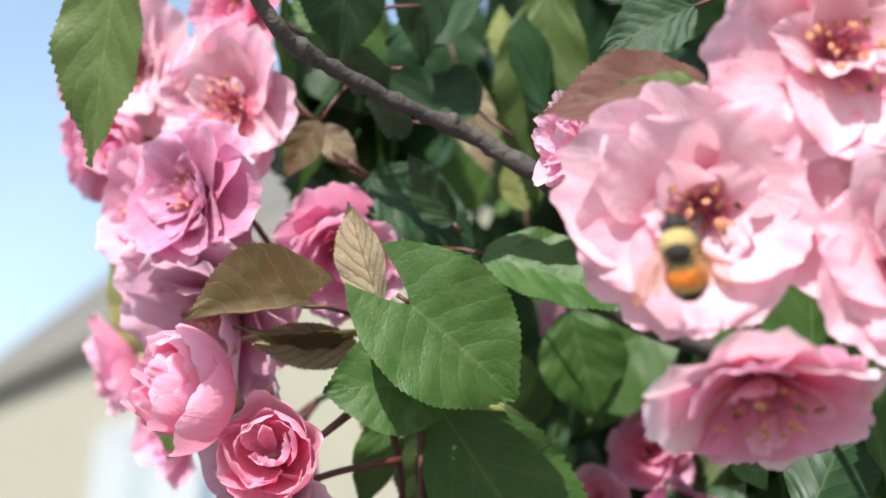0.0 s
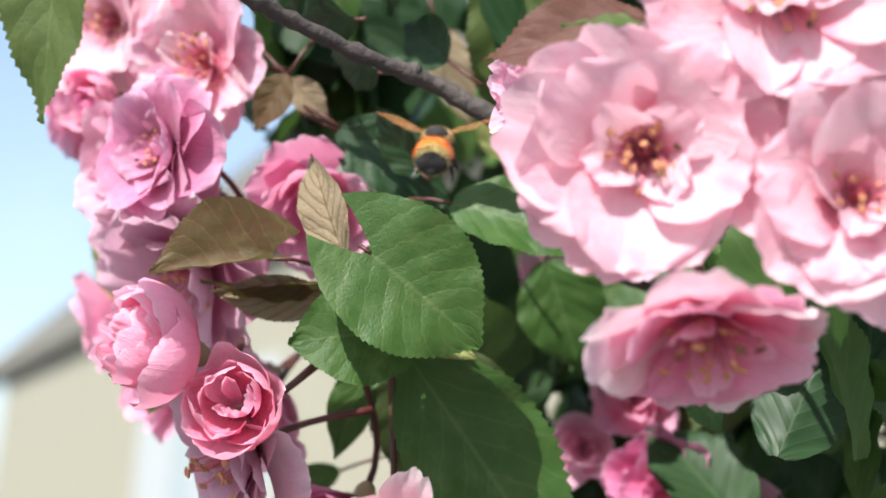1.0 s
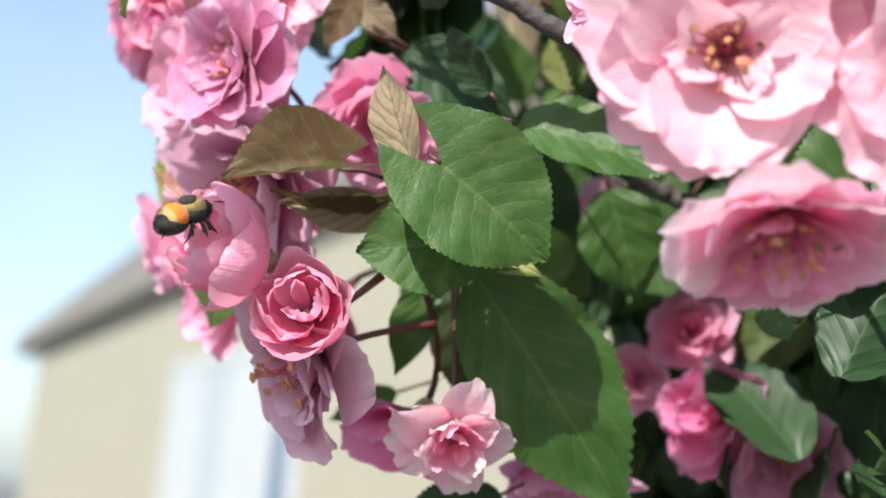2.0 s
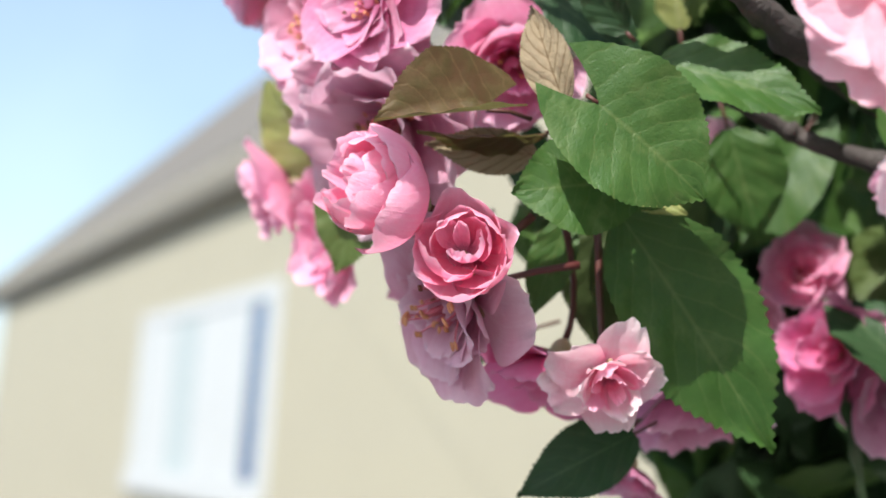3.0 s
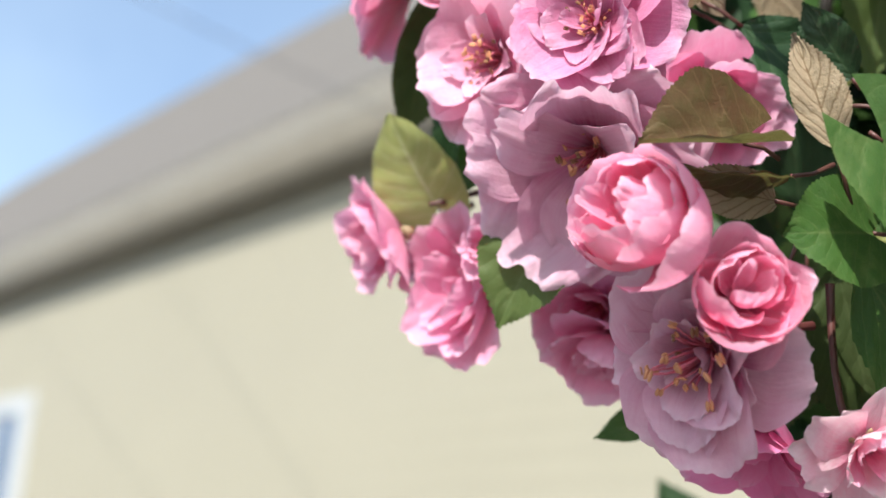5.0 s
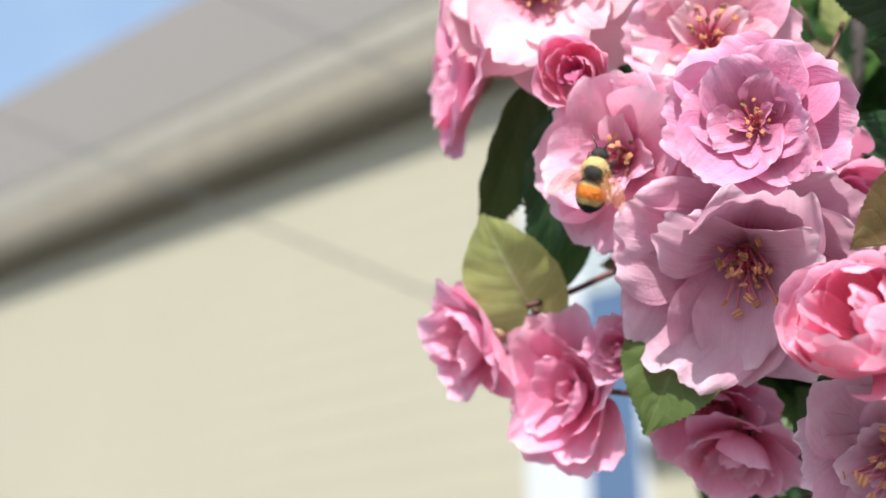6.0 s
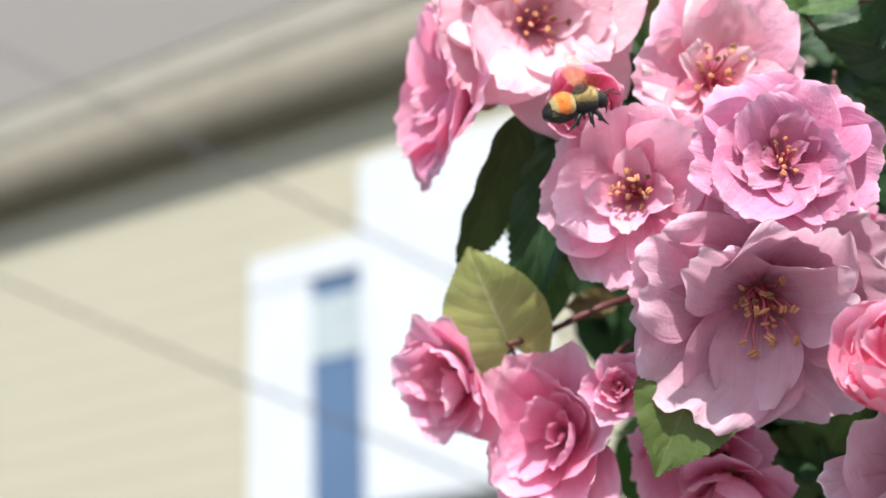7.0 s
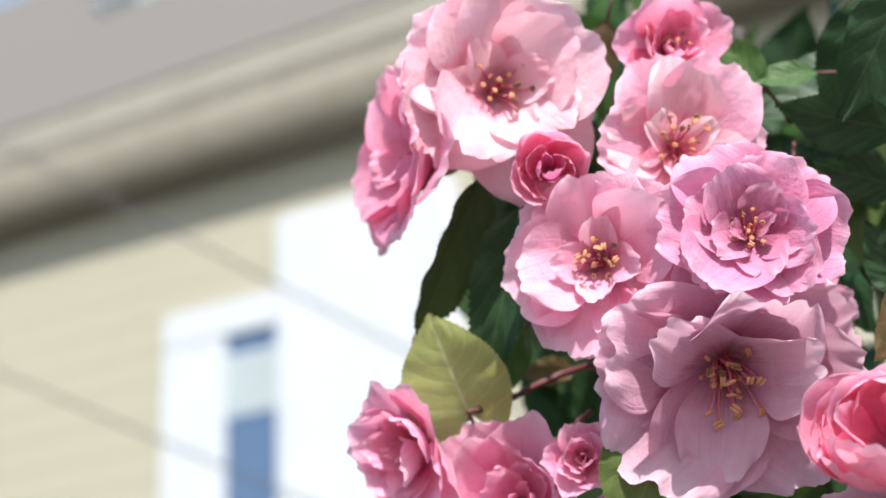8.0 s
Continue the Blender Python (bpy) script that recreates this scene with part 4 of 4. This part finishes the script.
twig("twig", [(0.0311, 0.3566, 1.6006), (0.0576, 0.3706, 1.5920), (0.0714, 0.3726, 1.5871), (0.1124, 0.3842, 1.5763), (0.2178, 0.4658, 1.5331), (0.5328, 0.6940, 1.4308)], [0.0018, 0.0022, 0.0026, 0.003, 0.005, 0.012], "grey-brown twig under the leaves", BARK, "branch", 3)
twig("twig", [(-0.0318, 0.3649, 1.5963), (-0.0433, 0.4046, 1.5968), (-0.0616, 0.4105, 1.5881), (-0.0735, 0.4114, 1.5836)], [0.001, 0.0009, 0.0008, 0.0007], "thin dark red twig carrying a leaf", STALK, "twig", 0)
twig("twig", [(-0.0477, 0.3946, 1.5830), (-0.0506, 0.3983, 1.5793), (-0.0569, 0.3992, 1.5725)], [0.0008, 0.0008, 0.0007], "short dark stalk between blossoms", STALK, "twig", 0)
twig("tree_trunk", [(0.5761, 0.6959, -0.0200), (0.5661, 0.6859, 0.1200), (0.5461, 0.6909, 0.5470), (0.5281, 0.6609, 1.0470), (0.5161, 0.6459, 1.4970), (0.5560, 0.6453, 1.7490), (0.6359, 0.6442, 2.0529)], [.055, .042, .036, .032, .026, .018, .008], "grey-brown crab-apple trunk with ridged bark", BARK, "tree", 6)


# ---- dense foliage behind, leaf upon leaf, and unseen slabs that shade ----
def foliage(patches):
    """Leaves at random in slabs of the crown: a corner, two edges and how many."""
    rnd = random.Random(5)
    shapes = [leaf_mesh(m, 0.58, 14, 0.3, 0, 200 + k) for k, m in enumerate((SHADE_GREEN, SHADE_GREEN, GREEN))]
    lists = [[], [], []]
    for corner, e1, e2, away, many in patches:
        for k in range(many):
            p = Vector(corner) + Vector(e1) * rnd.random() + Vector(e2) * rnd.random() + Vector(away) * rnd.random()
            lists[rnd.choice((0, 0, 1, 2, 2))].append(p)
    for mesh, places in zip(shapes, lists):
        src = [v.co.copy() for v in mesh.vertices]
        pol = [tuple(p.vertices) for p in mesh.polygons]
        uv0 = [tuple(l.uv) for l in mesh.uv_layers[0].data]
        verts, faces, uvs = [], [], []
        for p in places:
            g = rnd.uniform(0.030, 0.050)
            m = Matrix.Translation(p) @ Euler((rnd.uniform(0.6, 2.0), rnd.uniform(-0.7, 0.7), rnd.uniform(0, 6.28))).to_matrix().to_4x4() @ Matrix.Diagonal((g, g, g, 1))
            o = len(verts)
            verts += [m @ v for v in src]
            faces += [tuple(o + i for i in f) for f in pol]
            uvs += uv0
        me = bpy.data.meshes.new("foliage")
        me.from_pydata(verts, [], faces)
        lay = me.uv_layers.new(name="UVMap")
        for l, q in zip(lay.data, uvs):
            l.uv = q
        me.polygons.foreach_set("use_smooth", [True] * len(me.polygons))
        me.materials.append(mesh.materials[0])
        tagged(new("foliage", me), "dense dark green crab-apple foliage, part unseen and added for shade", "foliage", kind="stuff")


foliage([
    ((-0.0402, 0.3850, 1.6449), (0.0263, -0.0004, 0.0013), (0.0016, 0.0080, -0.0301), (0.0000, 0.0193, 0.0051), 8),
    ((-0.0219, 0.3976, 1.6559), (0.0442, -0.0006, 0.0022), (0.0020, 0.0100, -0.0378), (0.0000, 0.0290, 0.0077), 14),
    ((0.0178, 0.4174, 1.7139), (0.1527, 0.0112, 0.0113), (0.0082, 0.0240, -0.1351), (-0.0085, 0.0982, 0.0169), 170),
    ((0.0597, 0.4439, 1.5813), (0.1190, 0.0088, 0.0088), (0.0067, 0.0196, -0.1105), (-0.0085, 0.0982, 0.0169), 110),
    ((0.0165, 0.4360, 1.7448), (0.0506, -0.0007, 0.0025), (0.0057, 0.0284, -0.1072), (0.0001, 0.0580, 0.0154), 50),
    # unseen slab to the right, added to keep skylight off the crown
    ((0.0882, 0.2592, 1.6625), (0.0654, 0.0048, 0.0048), (0.0118, 0.0344, -0.1938), (-0.0136, 0.1571, 0.0271), 130),
    # unseen slab overhead, added for the same shading
    ((0.0307, 0.2690, 1.7541), (0.1211, 0.0089, 0.0089), (0.0046, 0.0134, -0.0754), (-0.0119, 0.1375, 0.0237), 22),
    ((0.0528, 0.4464, 1.5432), (0.0680, 0.0002, 0.0044), (0.0053, 0.0139, -0.0822), (-0.0007, 0.0493, 0.0083), 70),
    ((0.0105, 0.3279, 1.7081), (0.0362, -0.0241, -0.0023), (0.0146, 0.0297, -0.0789), (0.0264, 0.0379, 0.0191), 10),
    ((0.0023, 0.3991, 1.5761), (0.0484, 0.0036, 0.0036), (0.0017, 0.0051, -0.0287), (-0.0034, 0.0393, 0.0068), 26),
])


# ---- the bumblebee ----
def fur_material(name, colour, tint):
    m = plain(name, colour, 0.85, tint, 2500.0, 0.0, 0.3, 0.0001)
    m.node_tree.nodes["Principled BSDF"].inputs["Sheen Weight"].default_value = 0.3 if colour[0] > 0.1 else 0.03
    return m


BLACK = fur_material("black_fur", (0.012, 0.011, 0.011), (0.025, 0.022, 0.02))
YELLOW = fur_material("yellow_fur", (0.50, 0.38, 0.15), (0.38, 0.28, 0.10))
ORANGE = fur_material("orange_fur", (0.74, 0.22, 0.014), (0.55, 0.13, 0.008))
SHELL = plain("black_shell", (0.014, 0.013, 0.013), 0.3, (0.03, 0.028, 0.026), 900.0)


def wing_material():
    m, t, b, out = material("smoky_wing")
    uv = t.nodes.new("ShaderNodeTexCoord")
    cell = t.nodes.new("ShaderNodeTexVoronoi")
    cell.feature = "DISTANCE_TO_EDGE"
    cell.inputs["Scale"].default_value = 4.5
    t.links.new(uv.outputs["UV"], cell.inputs["Vector"])
    veins = ramp(t, cell.outputs[0], [(0.0, 1.0), (0.05, 0.0), (1.0, 0.0)])
    t.links.new(blend(t, veins, (0.46, 0.20, 0.075), (0.08, 0.035, 0.015)), b.inputs["Base Color"])
    b.inputs["Roughness"].default_value = 0.5
    b.inputs["Specular IOR Level"].default_value = 0.2
    t.links.new(calc(t, "ADD", calc(t, "MULTIPLY", veins, 0.40), 0.36), b.inputs["Alpha"])
    return m


WING = wing_material()


def furry(bm, centre, size, mat, hairs, length, seed, turn=None):
    """A rounded lump with short hairs standing on it."""
    blob(bm, centre, size, mat, 20, 14, turn)
    rnd = random.Random(seed)
    m = Matrix.Translation(centre) @ (turn or Matrix())
    for k in range(hairs):
        d = Vector((rnd.gauss(0, 1), rnd.gauss(0, 1), rnd.gauss(0, 1))).normalized()
        n = Vector((d.x / size[0], d.y / size[1], d.z / size[2])).normalized()
        p = Vector((d.x * size[0], d.y * size[1], d.z * size[2])) * 0.97
        tip = p + (n + Vector((-0.55, rnd.uniform(-0.35, 0.35), rnd.uniform(-0.35, 0.35)))).normalized() * length * rnd.uniform(0.5, 1.2)
        s = n.orthogonal().normalized() * length * 0.10
        s.rotate(Matrix.Rotation(rnd.uniform(0, 6.28), 3, n))
        f = bm.faces.new([bm.verts.new(m @ q) for q in (p - s, p + s, tip)])
        f.material_index = mat


def band(bm, x0, x1, profile, mat, hairs, length, seed):
    """A ring of the abdomen between x0 and x1, furred."""
    rnd = random.Random(seed)
    n, rings = 24, []
    for j in range(6):
        x = x0 + (x1 - x0) * j / 5
        r, drop = profile(x)
        rings.append([bm.verts.new((x, r * 1.04 * math.cos(i * math.tau / n), drop + r * 0.94 * math.sin(i * math.tau / n))) for i in range(n)])
    for a, b in zip(rings, rings[1:]):
        for i in range(n):
            bm.faces.new((a[i], a[(i + 1) % n], b[(i + 1) % n], b[i])).material_index = mat
    for k in range(hairs):
        x = rnd.uniform(min(x0, x1), max(x0, x1))
        r, drop = profile(x)
        a = rnd.uniform(0, math.tau)
        nrm = Vector((0, math.cos(a), math.sin(a)))
        p = Vector((x, r * 1.03 * math.cos(a), drop + r * 0.93 * math.sin(a)))
        tip = p + (nrm + Vector((-0.9, rnd.uniform(-0.3, 0.3), rnd.uniform(-0.3, 0.3)))).normalized() * length * rnd.uniform(0.5, 1.2)
        s = Vector((0, -nrm.z, nrm.y)) * length * 0.10
        bm.faces.new([bm.verts.new(q) for q in (p - s, p + s, tip)]).material_index = mat


def belly(x):
    """Radius and sag of the abdomen at x, of a body 1 long."""
    q = (0.02 - x) / 0.52
    q = min(max(q, 0.0), 1.0)
    return 0.245 * max(0.0, math.sin(math.pi * (0.10 + 0.90 * q ** 0.85))) ** 0.62 + 0.004, -0.02 - 0.10 * q ** 2


SIZE = 0.0140
bee = new("bumblebee")
tagged(bee, "tri-coloured bumblebee with yellow, black and orange fur", "bumblebee")


def bee_part(name, bm, mats, label="", parent=None):
    bmesh.ops.scale(bm, vec=(SIZE, SIZE, SIZE), verts=bm.verts[:])
    return part(name, bm, mats, parent or bee, label)


bm = bmesh.new()
furry(bm, (0.20, 0, 0.075), (0.215, 0.225, 0.165), 0, 900, 0.05, 1)
bee_part("thorax", bm, [YELLOW], "yellow furry thorax")
bm = bmesh.new()
furry(bm, (0.155, 0, 0.150), (0.150, 0.170, 0.112), 0, 520, 0.035, 2)
bee_part("thorax_patch", bm, [BLACK], "black fur patch between the wings")
bm = bmesh.new()
furry(bm, (0.18, 0, -0.035), (0.240, 0.246, 0.165), 0, 420, 0.05, 4)
bee_part("underside", bm, [BLACK], "black furry underside")
bm = bmesh.new()
furry(bm, (-0.22, 0, -0.105), (0.285, 0.256, 0.180), 0, 300, 0.045, 5)
bee_part("belly", bm, [BLACK], "black belly")
bm = bmesh.new()
furry(bm, (0.445, 0, -0.02), (0.120, 0.145, 0.140), 0, 260, 0.05, 3)
head = bee_part("head", bm, [BLACK], "black head")
for s in (-1, 1):
    bm = bmesh.new()
    blob(bm, (0.455, s * 0.088, -0.035), (0.055, 0.032, 0.080), 0, 12, 9)
    bee_part("eye", bm, [SHELL], "", head)
    bm = bmesh.new()
    tube(bm, [(0.52, s * 0.03, 0.0), (0.58, s * 0.07, 0.075), (0.66, s * 0.13, 0.07), (0.74, s * 0.18, 0.045)], [0.012, 0.011, 0.012, 0.012], 6)
    bee_part("antenna", bm, [SHELL], "", head)
bm = bmesh.new()
tube(bm, [(0.50, 0, -0.12), (0.53, 0, -0.20), (0.52, 0, -0.27)], [0.022, 0.014, 0.007], 6)
bee_part("tongue", bm, [SHELL], "", head)
for nm, x0, x1, mat, lab, sd_ in (("abdomen_band", 0.02, -0.07, YELLOW, "yellow furry band", 11), ("abdomen_band", -0.07, -0.29, ORANGE, "orange furry band", 12), ("abdomen_band", -0.29, -0.385, YELLOW, "pale yellow furry band", 13), ("abdomen_tip", -0.385, -0.50, BLACK, "black abdomen tip", 14)):
    bm = bmesh.new()
    band(bm, x0, x1, belly, 0, 520, 0.055, sd_)
    bee_part(nm, bm, [mat], lab)
for s in (-1, 1):
    for k, (x, sp, reach) in enumerate(((0.30, 0.22, 0.12), (0.20, 0.26, 0.02), (0.10, 0.24, -0.22))):
        bm = bmesh.new()
        tube(bm, [(x, s * 0.10, -0.12), (x + reach * 0.3, s * sp * 0.8, -0.17), (x + reach * 0.8, s * sp, -0.29), (x + reach * 1.2, s * (sp + 0.03), -0.35), (x + reach * 1.5, s * (sp + 0.02), -0.385)], [0.030, 0.034, 0.030, 0.015, 0.009], 7)
        furry(bm, (x + reach * 0.55, s * sp * 0.92, -0.25), (0.035, 0.03, 0.075), 0, 40, 0.04, 30 + k)
        bee_part("leg", bm, [SHELL], "black jointed leg")


def wing_mesh(length, width):
    def fn(u, v):
        w = width * 0.5 * math.sin(math.pi * (0.05 + 0.90 * v ** 1.25)) ** 0.7
        return (-(u * w + 0.10 * v * v) * SIZE, v * length * SIZE, 0.012 * math.sin(6 * v + 2 * u) * SIZE)

    return sheet_mesh("wing", 8, 14, fn, WING)


FORE, HIND = wing_mesh(0.78, 0.27), wing_mesh(0.52, 0.20)
wings = []
for s in (-1, 1):
    for nm, me, x in (("forewing", FORE, 0.24), ("hindwing", HIND, 0.15)):
        w = new(nm, me)
        w.parent = bee
        tagged(w, "smoky brown veined wing")
        wings.append((w, s, x, nm == "hindwing"))


def wing_pose(s, x, hind, sweep, lift):
    """A wing at its root: sweep back and lift up, in degrees."""
    m = pose(x * SIZE, s * 0.13 * SIZE, 0.15 * SIZE)
    if s > 0:
        return m @ pose(0, 0, 0, 0, 0, sweep + (8 if hind else 0)) @ pose(0, 0, 0, lift, 0, 0)
    return m @ pose(0, 0, 0, 0, 0, 180 - sweep - (8 if hind else 0)) @ pose(0, 0, 0, lift, 0, 0) @ pose(0, 0, 0, 0, 180, 0)


# two taut cables that run down in front of the house
RUBBER = plain("cable_rubber", (0.05, 0.05, 0.055), 0.6, (0.08, 0.08, 0.085), 40.0)
for slant, rise in ((-0.6857, 1.3258), (-0.5100, 1.2542)):
    ends = [pose(0, 0, 0, 0, 0, HOUSE_TURN) @ Vector((x, WALL_Y - 1.8, slant * x + rise)) for x in (-14.0, rise / -slant)]
    bm = bmesh.new()
    a, b = Vector(ends[0]), Vector(ends[1])
    tube(bm, [a.lerp(b, k / 24) for k in range(25)], [0.0024] * 25, 8)
    tagged(part("service_cable", bm, RUBBER), "thin dark taut cable in front of the house", "cable", "overhead cables")


def stance(at, heading, back):
    """The bee's pose: its middle, where its head points and where its back faces."""
    x = Vector(heading).normalized()
    z = Vector(back)
    z = (z - x * z.dot(x)).normalized()
    y = z.cross(x)
    return Matrix.Translation(at) @ Matrix((x, y, z)).transposed().to_4x4()


def motions():
    """The bee's flight from flower to flower, and its wings."""
    walk(bee, [
        (0.0, stance((0.0512, 0.2258, 1.5718), (-0.2741, -0.3434, 0.8983), (-0.3311, -0.9076, -0.2583))),
        (0.2, stance((0.0517, 0.2251, 1.5709), (-0.1716, -0.3441, 0.9231), (-0.3312, -0.9099, -0.2500))),
        (0.4, stance((0.0524, 0.2240, 1.5733), (0.0085, -0.3413, 0.9399), (-0.1495, -0.9580, -0.2448))),
        (0.6, stance((0.0521, 0.2241, 1.5720), (-0.0392, -0.2848, 0.9578), (-0.1938, -0.9519, -0.2371))),
        (0.8, stance((0.0506, 0.2217, 1.5744), (0.1219, -0.2247, 0.9668), (-0.1869, -0.9551, -0.2300))),
        (0.9, stance((0.0444, 0.2233, 1.5773), (0.4277, 0.0066, 0.9039), (-0.5141, -0.8577, -0.0015))),
        (1.0, stance((0.0198, 0.2582, 1.5889), (0.0729, 0.8354, 0.5447), (-0.0214, -0.5596, 0.8285))),
        (1.1, stance((-0.0100, 0.2778, 1.6077), (-0.5800, 0.6667, 0.4681), (0.0861, -0.5505, 0.8304))),
        (1.2, stance((-0.0159, 0.2861, 1.6093), (-0.6888, 0.6108, 0.3904), (0.1916, -0.4921, 0.8492))),
        (1.6, stance((-0.0133, 0.2927, 1.5969), (-0.8423, 0.5050, 0.1883), (-0.0269, -0.3883, 0.9212))),
        (2.0, stance((-0.0497, 0.2963, 1.5597), (0.5557, 0.7186, 0.4181), (-0.0334, -0.3772, 0.9255))),
        (2.3, stance((-0.0616, 0.3019, 1.5630), (0.9915, 0.0580, 0.1168), (-0.0343, -0.4127, 0.9102))),
        (2.4, stance((-0.0683, 0.3012, 1.5687), (0.9982, -0.0279, 0.0532), (-0.0358, -0.4101, 0.9114))),
        (2.5, stance((-0.0696, 0.3033, 1.5722), (0.9837, 0.0555, 0.1709), (-0.0374, -0.4074, 0.9125))),
        (2.6, stance((-0.0521, 0.3245, 1.5899), (0.8020, 0.5944, -0.0596), (0.0699, -0.4629, 0.8836))),
        (2.7, stance((-0.0545, 0.3319, 1.5830), (0.8173, 0.5749, 0.0386), (0.0654, -0.4601, 0.8855))),
        (2.8, stance((-0.0585, 0.3347, 1.5799), (0.8130, 0.5297, 0.2420), (-0.0380, -0.5462, 0.8368))),
        (2.9, stance((-0.0642, 0.3374, 1.5784), (0.8211, 0.5189, 0.2377), (-0.0438, -0.5420, 0.8392))),
        (3.0, stance((-0.0513, 0.3604, 1.5765), (0.4764, 0.7555, 0.4498), (-0.0494, -0.5378, 0.8416))),
        (3.2, stance((-0.0508, 0.3811, 1.5833), (0.2614, 0.7204, 0.6425), (-0.0508, -0.5437, 0.8378))),
        (4.2, stance((-0.0534, 0.3931, 1.5951), (-0.2469, 0.7132, 0.6560), (-0.0615, -0.5809, 0.8117))),
        (4.9, stance((-0.0506, 0.3905, 1.6045), (-0.3117, 0.3280, 0.8918), (-0.1484, -0.8110, 0.5659))),
        (5.2, stance((-0.0790, 0.3634, 1.6033), (0.1000, -0.1924, 0.9762), (-0.4227, -0.8848, -0.1961))),
        (5.3, stance((-0.0817, 0.3555, 1.6037), (0.1261, -0.3035, 0.9445), (-0.3858, -0.8998, -0.2038))),
        (5.4, stance((-0.0825, 0.3546, 1.6008), (0.1028, -0.3030, 0.9474), (-0.4075, -0.8913, -0.1990))),
        (5.5, stance((-0.0836, 0.3542, 1.5980), (0.0890, -0.3029, 0.9488), (-0.4701, -0.8609, -0.1945))),
        (5.6, stance((-0.0809, 0.3537, 1.5978), (0.0754, -0.1573, 0.9847), (-0.4944, -0.8466, -0.1969))),
        (5.7, stance((-0.0773, 0.3549, 1.5976), (0.6250, -0.0161, 0.7805), (-0.5820, -0.7803, 0.2291))),
        (5.8, stance((-0.0753, 0.3556, 1.5986), (0.2955, -0.0567, 0.9537), (-0.5645, -0.8254, 0.0094))),
        (5.9, stance((-0.0747, 0.3566, 1.5989), (0.0975, -0.3495, 0.9318), (-0.5258, -0.8251, -0.2065))),
        (6.0, stance((-0.0786, 0.3588, 1.5986), (0.1002, -0.4124, 0.9055), (-0.5801, -0.7579, -0.2984))),
        (6.1, stance((-0.0804, 0.3589, 1.6002), (-0.1696, -0.3280, 0.9293), (-0.5175, -0.7978, -0.3095))),
        (6.2, stance((-0.0838, 0.3595, 1.5993), (-0.2044, -0.2626, 0.9430), (-0.5411, -0.8120, -0.2188))),
        (6.3, stance((-0.0841, 0.3579, 1.5996), (-0.2087, -0.2629, 0.9420), (-0.5569, -0.8003, -0.2220))),
        (6.4, stance((-0.0873, 0.3580, 1.5987), (-0.0288, -0.2372, 0.9710), (-0.6463, -0.7312, -0.2183))),
        (6.5, stance((-0.0861, 0.3579, 1.5938), (-0.5035, 0.0318, 0.8634), (-0.5915, -0.7950, -0.1346))),
        (6.6, stance((-0.0877, 0.3564, 1.5976), (-0.3578, -0.0668, 0.9314), (-0.6051, -0.7843, -0.1370))),
        (6.7, stance((-0.0920, 0.3582, 1.5982), (0.5929, -0.2276, 0.7725), (-0.8214, -0.5134, 0.2486))),
        (6.8, stance((-0.1044, 0.3666, 1.6044), (0.8219, -0.5344, 0.1972), (-0.4221, -0.5128, 0.7476))),
        (6.9, stance((-0.1050, 0.3626, 1.6159), (0.8141, -0.5804, -0.0223), (-0.2993, -0.5905, 0.7495))),
        (7.0, stance((-0.0893, 0.3576, 1.6231), (0.8626, -0.4729, 0.1794), (-0.3846, -0.5251, 0.7592))),
        (7.1, stance((-0.0775, 0.3467, 1.6287), (0.9949, 0.0098, 0.1007), (-0.3307, -0.6186, 0.7127))),
        (7.2, stance((-0.0647, 0.3415, 1.6271), (0.5996, 0.6730, 0.4332), (-0.3772, -0.6824, 0.6261))),
        (7.3, stance((-0.0590, 0.3417, 1.6291), (-0.0247, 0.9981, -0.0569), (-0.3325, -0.7834, 0.5251))),
        (7.4, stance((-0.0536, 0.3449, 1.6249), (-0.1368, 0.8252, 0.5480), (-0.3891, -0.8617, 0.3258))),
        (7.5, stance((-0.0493, 0.3474, 1.6241), (-0.7845, -0.0742, 0.6156), (-0.6990, -0.7142, -0.0373))),
        (7.6, stance((-0.0457, 0.3486, 1.6219), (-0.7865, -0.0725, 0.6134), (-0.7023, -0.7106, -0.0416))),
        (8.0, stance((-0.0435, 0.3481, 1.6203), (-0.7942, -0.0658, 0.6041), (-0.7154, -0.6963, -0.0589))),
    ])
    for w, s, x, hind in wings:
        walk(w, [(t, wing_pose(s, x, hind, sweep, lift)) for t, sweep, lift in (
            (0.0, 46, 14), (0.55, 44, 14), (0.7, 40, 24), (0.8, 30, 30), (0.9, 10, 40), (1.0, 4, 22), (1.1, 0, 46), (1.2, 6, 20), (2.3, 4, 44), (2.4, 8, 16), (2.5, 0, 52), (2.6, 6, 20),
            (2.8, 30, 30), (2.9, 60, 14), (5.2, 60, 14), (5.3, 28, 24), (5.5, 14, 20), (5.6, 30, 24), (5.9, 42, 12), (6.1, 42, 12), (6.3, 28, 30), (6.5, 20, 24),
            (6.6, 24, 50), (6.7, 10, 30), (6.8, 0, 30), (6.9, 6, 64), (7.0, 0, 40), (7.1, 4, 60), (7.2, 8, 18), (7.3, 20, 40), (7.5, 50, 14), (8.0, 58, 12))])


motions()
